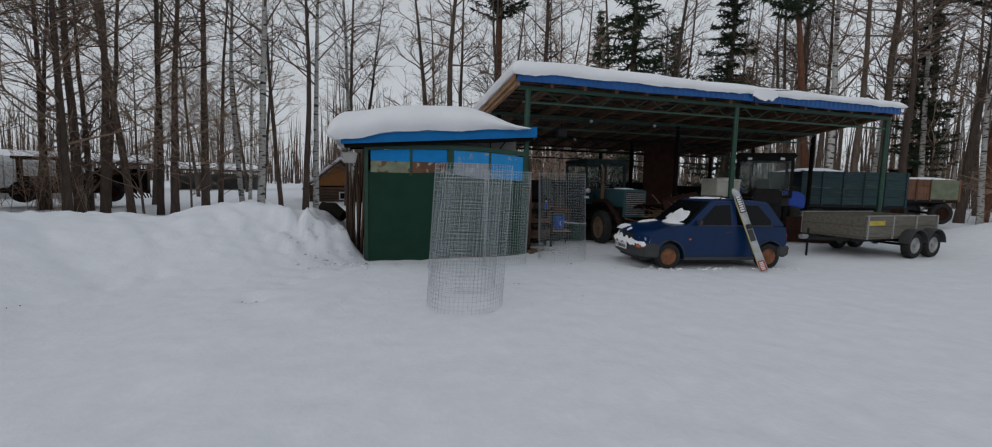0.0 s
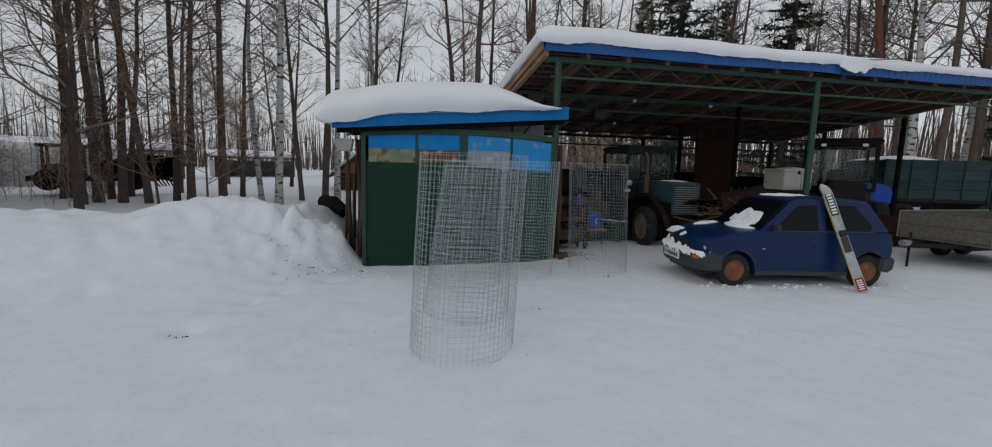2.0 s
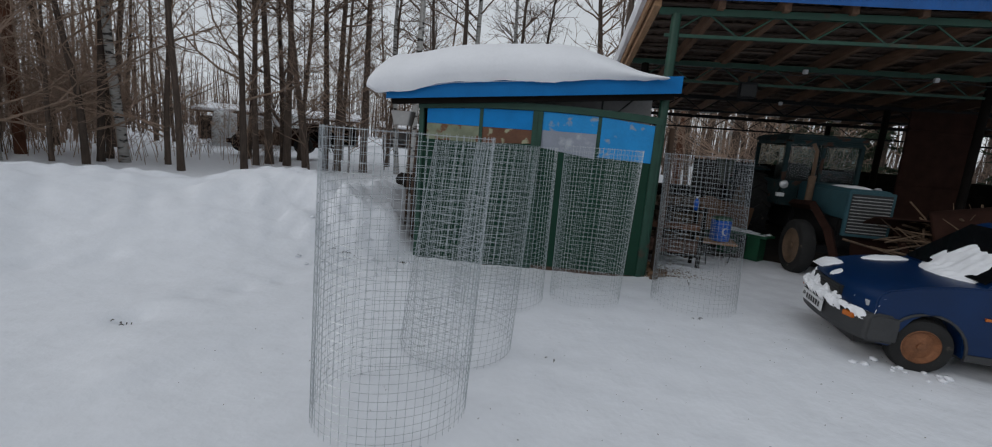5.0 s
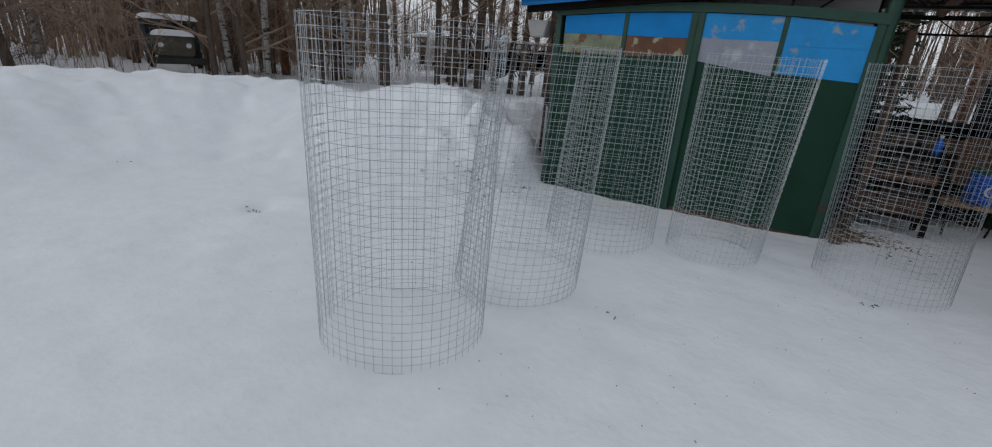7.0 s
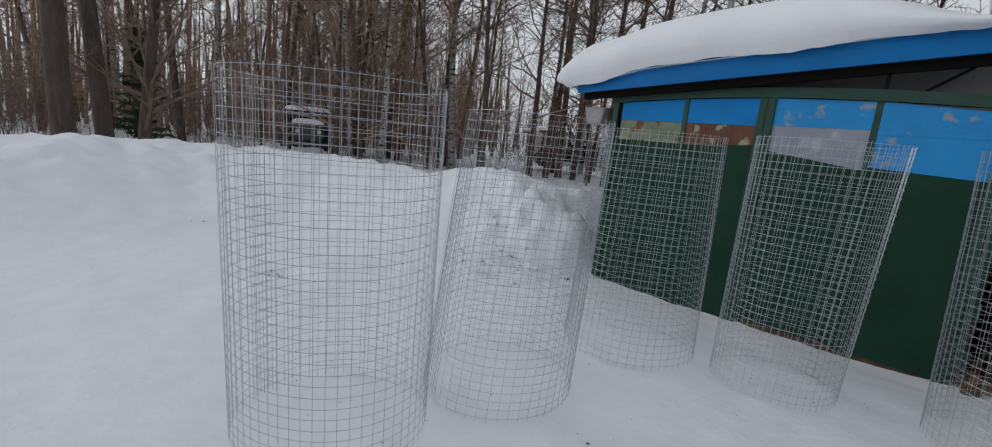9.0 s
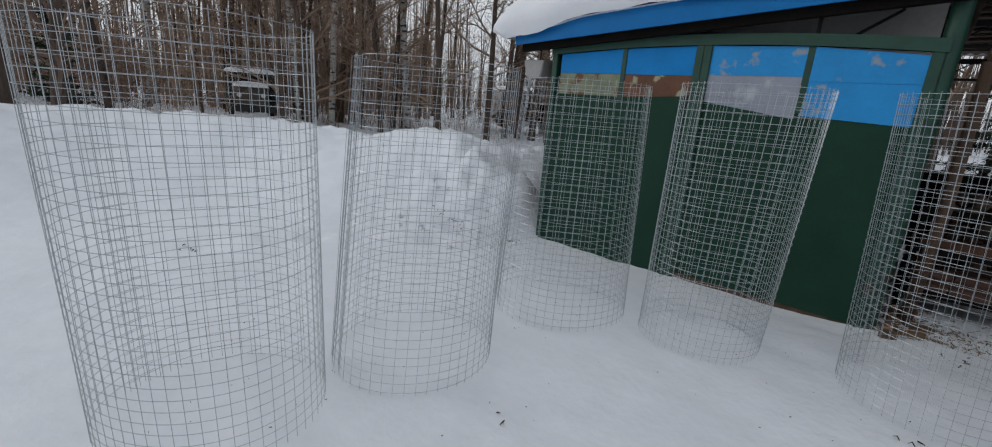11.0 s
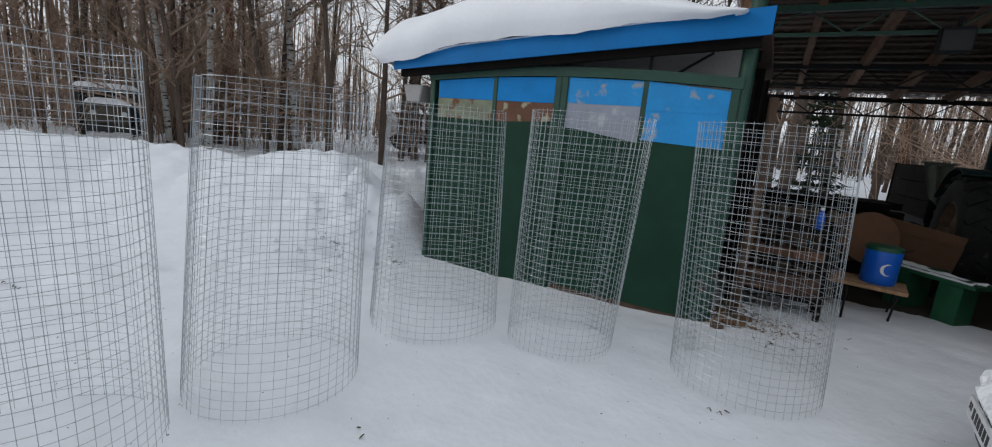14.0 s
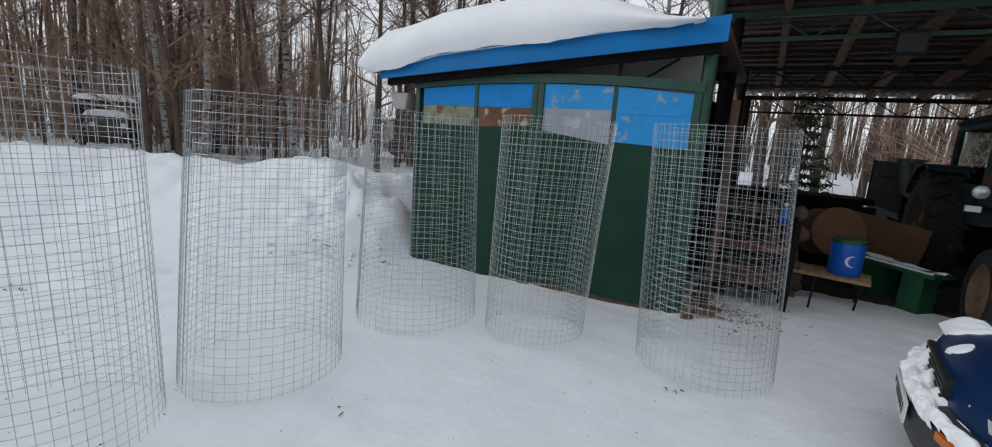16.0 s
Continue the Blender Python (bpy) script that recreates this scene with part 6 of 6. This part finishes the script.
# ---------------------------------------------------------------- trees


def limbs(g, p, d, length, r, depth, rg, sides, up=0.25, wiggle=0.25, kids=(5, 8), droop=0.0):
    """A branch with its side branches; the last ones are thin blades."""
    d = Vector(d).normalized()
    if depth <= 0:
        e = Vector(p) + (d + Vector((rg.gauss(0, 0.2), rg.gauss(0, 0.2), rg.gauss(0, 0.2) - droop))) * length
        w = d.cross(Vector((rg.gauss(0, 1), rg.gauss(0, 1), rg.gauss(0, 1)))).normalized() * max(0.0065, r)
        g.add([Vector(p) - w, Vector(p) + w, e], [(0, 1, 2)])
        return
    n = 4 if depth > 2 else 3
    pts, dirs = [Vector(p)], []
    for i in range(n):
        d = (d + Vector((rg.gauss(0, wiggle), rg.gauss(0, wiggle), rg.gauss(0, wiggle) + up * 0.4 - droop)) * 0.5).normalized()
        dirs.append(d)
        pts.append(pts[-1] + d * length / n)
    g.tube(pts, [r * (1 - 0.75 * i / n) for i in range(n + 1)], sides, cap=False)
    for _ in range(rg.randint(*kids)):
        k = rg.uniform(0.2, 1.0) * n
        i = min(n - 1, int(k))
        q = pts[i].lerp(pts[i + 1], k - i)
        side = Vector((rg.gauss(0, 1), rg.gauss(0, 1), rg.gauss(0, 0.5))).normalized()
        limbs(g, q, dirs[i] * 0.8 + side * 0.8, length * rg.uniform(0.35, 0.6), max(0.005, r * 0.5), depth - 1, rg, 3, up, wiggle, kids, droop)


def bare_tree(seed, height, radius, bark, twig, birch=False, low=0.3, dense=22, lean=0.03, name="tree", label="bare tree"):
    rg = random.Random(seed)
    ob = thing(name, label, "tree", group="trees of the wood")
    n = 14
    pts = [Vector((0, 0, -0.6))]
    lx, ly = rg.gauss(0, lean), rg.gauss(0, lean)
    for i in range(n):
        lx += rg.gauss(0, 0.022)
        ly += rg.gauss(0, 0.022)
        pts.append(pts[-1] + Vector((lx, ly, 1)) * (height + 0.6) / n)
    rad = [radius * (1.25 if i == 0 else 1) * (1 - 0.92 * i / n) for i in range(n + 1)]
    part("trunk", Geo().tube(pts, rad, 9), bark, ob, smooth=True, recalc=False)
    g = Geo()
    for _ in range(dense):
        k = rg.uniform(low, 0.98) * n
        i = min(n - 1, int(k))
        p = pts[i].lerp(pts[i + 1], k - i)
        a = rg.uniform(0, 6.283)
        f = 1 - k / n
        ln = (0.9 + 2.6 * f ** 0.7) * rg.uniform(0.6, 1.15)
        el = rg.uniform(0.5, 1.3) if birch else rg.uniform(0.15, 0.95)
        limbs(g, p, (math.cos(a), math.sin(a), el), ln, max(0.016, rad[i] * 0.42), 3, rg, 4, up=0.3, kids=(3, 5), droop=0.05 if birch else 0.0)
    part("crown", g, twig, ob, recalc=False)
    return ob


def conifer(seed, height, radius, crown_from, spread, bark, name, label):
    rg = random.Random(seed)
    ob = thing(name, label, "tree", group="trees of the wood")
    part("trunk", Geo().tube([(0, 0, -0.5), (0.05, 0, height * 0.5), (0, 0.08, height)], [radius, radius * 0.7, 0.02], 9), bark, ob, smooth=True, recalc=False)
    g = Geo()
    z = height * crown_from
    while z < height:
        f = (height - z) / (height * (1 - crown_from))
        for _ in range(5):
            a = rg.uniform(0, 6.283)
            ln = spread * (0.15 + 0.85 * f ** 0.8) * rg.uniform(0.6, 1.1)
            d = Vector((math.cos(a), math.sin(a), -0.25 if name == "spruce" else 0.2))
            n = max(6, int(ln * 9))
            for k in range(n):
                t = (k + 0.5) / n
                c = Vector((0, 0, z)) + d * ln * t + Vector((0, 0, 0.25 * ln * t * t))
                for _ in range(5):
                    s = Vector((rg.gauss(0, 1), rg.gauss(0, 1), rg.gauss(0, 0.5))).normalized() * rg.uniform(0.18, 0.42)
                    w = Vector((rg.gauss(0, 1), rg.gauss(0, 1), rg.gauss(0, 1))).normalized() * 0.05
                    g.add([c - w, c + w, c + s + Vector((0, 0, -0.06))], [(0, 1, 2)])
        z += rg.uniform(0.22, 0.4)
    part("crown", g, NEEDLE, ob, recalc=False)
    return ob


def sapling_clump(seed, height, count, twig):
    rg = random.Random(seed)
    ob = thing("bush", "leafless thicket of thin brown stems", "bush", group="bushes along the wood")
    g = Geo()
    for _ in range(count):
        p = Vector((rg.gauss(0, 0.8), rg.gauss(0, 0.8), -0.3))
        limbs(g, p, (rg.gauss(0, 0.15), rg.gauss(0, 0.15), 1), height * rg.uniform(0.5, 1.1), 0.014, 3, rg, 3, up=0.3, wiggle=0.18, kids=(3, 5))
    part("thicket", g, twig, ob, recalc=False)
    return ob


DARK_L = "tall bare tree with dark grey-brown bark in snow"
BIRCH_L = "tall birch with white black-marked bark and fine bare twigs"
kinds = {
    "d1": bare_tree(11, 15, 0.17, BARK, TWIG, label=DARK_L),
    "d2": bare_tree(12, 17, 0.20, BARK, TWIG, low=0.4, label=DARK_L),
    "d3": bare_tree(13, 13, 0.13, BARK, RED_TWIG, low=0.2, dense=28, lean=0.06, label=DARK_L),
    "d4": bare_tree(14, 14, 0.21, BARK, RED_TWIG, low=0.15, dense=30, lean=0.08, label="thick bare tree with spreading low boughs"),
    "d5": bare_tree(15, 11, 0.10, BARK, RED_TWIG, low=0.12, dense=30, lean=0.05, label="slender bare tree with reddish twigs"),
    "d7": bare_tree(17, 13, 0.15, BARK, TWIG, low=0.1, dense=36, lean=0.07, label="branchy dark bare tree with low crooked boughs"),
    "d6": bare_tree(16, 16, 0.13, BARK, TWIG, low=0.35, label=DARK_L),
    "b1": bare_tree(21, 17, 0.15, BIRCH, TWIG, True, low=0.35, label=BIRCH_L),
    "b2": bare_tree(22, 15, 0.12, BIRCH, TWIG, True, low=0.4, lean=0.05, label=BIRCH_L),
    "b3": bare_tree(23, 18, 0.17, BIRCH, TWIG, True, low=0.3, dense=28, label=BIRCH_L),
    "h1": bare_tree(18, 7.0, 0.05, BARK, RED_TWIG, low=0.15, dense=44, lean=0.04, label="bushy young tree with a haze of fine twigs"),
    "s1": conifer(31, 15, 0.18, 0.08, 2.4, BARK, "spruce", "dark green spruce with drooping boughs"),
    "p1": conifer(32, 16, 0.20, 0.62, 2.2, PINE_BARK, "pine", "tall pine with orange-brown bare trunk"),
    "s2": conifer(33, 4.5, 0.07, 0.03, 1.3, BARK, "spruce", "young green spruce standing in snow"),
    "t1": sapling_clump(41, 3.2, 14, RED_TWIG),
    "t2": sapling_clump(42, 2.4, 16, TWIG),
    "t3": sapling_clump(43, 4.5, 12, RED_TWIG),
}
used = set()


def plant(kind, x, y, scale=1.0, turn=None, tilt=(0, 0), rg=random.Random(77)):
    turn = rg.uniform(0, 360) if turn is None else turn
    # clear lane before the old van
    if x < -8 and abs(math.degrees(math.atan2(1 - x, y - 5)) - 67.0) < 3.2 and math.hypot(x - 1, y - 5) < 25.5:
        return None
    m = pose(x, y, ground_z(x, y), tilt[0], tilt[1], 0) @ pose(0, 0, 0, 0, 0, turn)
    src = kinds[kind]
    if kind not in used:
        used.add(kind)
        src.matrix_basis = m
        src.scale = (scale,) * 3
        return src
    o = copy_thing(src, m)
    o.scale = (scale,) * 3
    return o


NEAR_TREES = """d6 -11.2 25.2 1|d7 -0.5 31 1|d4 3.4 26.6 1|d1 5.4 28 1|d6 7.6 26 1|d2 9.3 26 1.1|d3 10.2 26 1|d6 12.5 28 1|s1 14.6 24.6 1.25|d2 18.3 26 1.1|d6 19.5 27.5 1.1|s1 21.2 24.5 1.1
b1 22.9 25 1|b1 23.6 23.6 1|p1 21.9 19.2 1|d6 22.4 20 1|d1 23.7 20.4 1|b3 25.8 19 1|b1 27.4 17.5 1|d2 26.9 15.6 1|p1 29.5 16 1|d2 29.5 13.4 1.1|d1 31 12.4 1|s1 34 14 1.1
d2 28 10.2 1|d1 -9.3 5.2 1.25|d6 -10.2 5.9 1.4|d7 -11.5 6.6 1.0|d3 -17 8.5 1.1|d6 -16.3 11.4 1.1|d5 -15.5 13.5 1.2|b2 -16.4 14.6 1|b1 -15.5 15.5 1|d5 -14.4 14.0 1.2|d3 -14.0 17.5 1|b3 -13.5 18 1
d5 -12.3 18.5 1.1|d6 -10.6 17.2 .9|d3 -9.2 18.4 1|d5 -13.5 16.6 1.2|p1 -17.2 17.5 .9|s2 -18.5 7.5 .9|t3 6.8 22.6 1|d2 3.9 23.5 1|s2 4.6 24.5 1|t1 8.4 22.8 1.1|d5 9.6 23.2 1|t3 11 22.9 1
d6 6.4 24.4 1|d6 -10.58 21.0 1|d7 -11.04 23.5 .9|d2 -10.64 22.0 0.9|d1 -9.86 22.0 1|d6 -8.95 22.0 1.1|d6 -7.84 21.5 1.0|d2 -7.34 21.5 0.8|d1 -6.41 22.0 1|b2 -5.13 22.6 1|b1 -4.35 21.9 1.1|d6 -3.86 24.0 0.9
d1 -2.68 22.5 0.9|b1 -2.37 24.0 1|h1 -7.99 20.6 1.0|h1 -6.70 21.2 0.9|h1 -6.27 24.0 0.8|d6 -12.68 24.0 1|d3 -6.93 26.0 1"""
for rows_ in NEAR_TREES.split("\n"):
    for item in rows_.split("|"):
        k, x, y, s = item.split()
        tilt = (0, -9) if (k == "p1" and float(x) > 20 and float(x) < 25) else (0, 0)
        plant(k, float(x), float(y), float(s), tilt=tilt)
rg = random.Random(5)
count = 0
while count < 102:
    a = rg.uniform(-100, 75)
    d = rg.uniform(22, 48)
    x, y = 1 + d * math.sin(radians(a)), 5 + d * math.cos(radians(a))
    if -42 < a < -6 and d < 46 and rg.random() < 0.6:
        continue
    if -3 < a < 13 and rg.random() < 0.65:
        continue
    if 14 < x < 24 and y < 17:
        continue
    if 1 < x < 17 and y < 24:
        continue
    k = rg.choice(["d1", "d2", "d3", "d5", "d6", "d6", "b1", "b2", "b3", "d5"] + (["s1", "p1"] if rg.random() < 0.6 and a > 15 else []))
    plant(k, x, y, rg.uniform(0.75, 1.15))
    count += 1
for i in range(20):
    a = rg.uniform(-104, -36)
    d = rg.uniform(19, 36)
    plant(rg.choice(["d5", "d5", "d5", "t3", "d3"]), 1 + d * math.sin(radians(a)), 5 + d * math.cos(radians(a)), rg.uniform(0.8, 1.2))
for i in range(40):
    a = rg.uniform(-95, -32) if i < 28 else rg.uniform(40, 75)
    d = rg.uniform(17, 26) if i < 28 else rg.uniform(28, 36)
    plant(rg.choice(["t1", "t2", "t3"]), 1 + d * math.sin(radians(a)), 5 + d * math.cos(radians(a)), rg.uniform(0.6, 1.1))

for i in range(9):
    a, d = rg.uniform(46, 72), rg.uniform(25, 40)
    plant(rg.choice(["d1", "d2", "d6"]), 1 + d * math.sin(radians(a)), 5 + d * math.cos(radians(a)), rg.uniform(0.9, 1.2))
for i in range(26):
    a = rg.uniform(-70, -48)
    d = rg.uniform(20, 33)
    plant("t3" if i < 9 else rg.choice(["d5", "d6", "d3"]), 1 + d * math.sin(radians(a)), 5 + d * math.cos(radians(a)), rg.uniform(0.9, 1.3))

# thick middle wood beyond the bank
g = Geo()
for i in range(900):
    a = rg.uniform(-112, -34)
    d = rg.uniform(29, 47)
    if a > -47:
        continue
    x, y = 1 + d * math.sin(radians(a)), 5 + d * math.cos(radians(a))
    h = rg.uniform(6, 14) if rg.random() < 0.5 else rg.uniform(2, 7)
    lx, ly = rg.gauss(0, 0.05), rg.gauss(0, 0.05)
    r = 0.015 + h * 0.006
    g.tube([(x, y, -0.5), (x + lx * h * 0.5, y + ly * h * 0.5, h * 0.5), (x + lx * h + rg.gauss(0, .2), y + ly * h, h)], [r, r * 0.6, 0.008], 4, cap=False)
    for _ in range(16):
        k = rg.uniform(0.12, 0.97)
        q = Vector((x + lx * h * k, y + ly * h * k, h * k))
        e = q + Vector((rg.gauss(0, 1), rg.gauss(0, 1), rg.uniform(0.1, 1.5))) * rg.uniform(0.3, 0.9)
        w = Vector((rg.gauss(0, 1), rg.gauss(0, 1), 0)).normalized() * 0.014
        g.add([q - w, q + w, e], [(0, 1, 2)])
solid("middle_wood", g, RED_TWIG, "thick brown wood of thin bare stems", "wood", kind="stuff", recalc=False)

# far wood: stems and twigs that merge in the distance
g = Geo()
for i in range(5200):
    a = rg.uniform(-115, 90)
    d = rg.uniform(85, 120) if -42 < a < -6 else rg.uniform(46, 85)
    x, y = 1 + d * math.sin(radians(a)), 5 + d * math.cos(radians(a))
    if a < -42 and rg.random() < 0.5:
        continue
    h = rg.uniform(4, 14) if rg.random() < 0.6 else rg.uniform(1.5, 5)
    lx, ly = rg.gauss(0, 0.06), rg.gauss(0, 0.06)
    r = 0.02 + h * 0.009
    g.tube([(x, y, -0.5), (x + lx * h * 0.5, y + ly * h * 0.5, h * 0.5), (x + lx * h + rg.gauss(0, .2), y + ly * h, h)], [r, r * 0.6, 0.01], 3, cap=False)
    for _ in range(9):
        k = rg.uniform(0.2, 0.95)
        q = Vector((x + lx * h * k, y + ly * h * k, h * k))
        e = q + Vector((rg.gauss(0, 1), rg.gauss(0, 1), rg.uniform(0.2, 1.4))) * rg.uniform(0.4, 1.1)
        w = Vector((rg.gauss(0, 1), rg.gauss(0, 1), 0)).normalized() * 0.025
        g.add([q - w, q + w, e], [(0, 1, 2)])
solid("far_wood", g, TWIG, "bare grey-brown wood in the distance", "wood", kind="stuff", recalc=False)
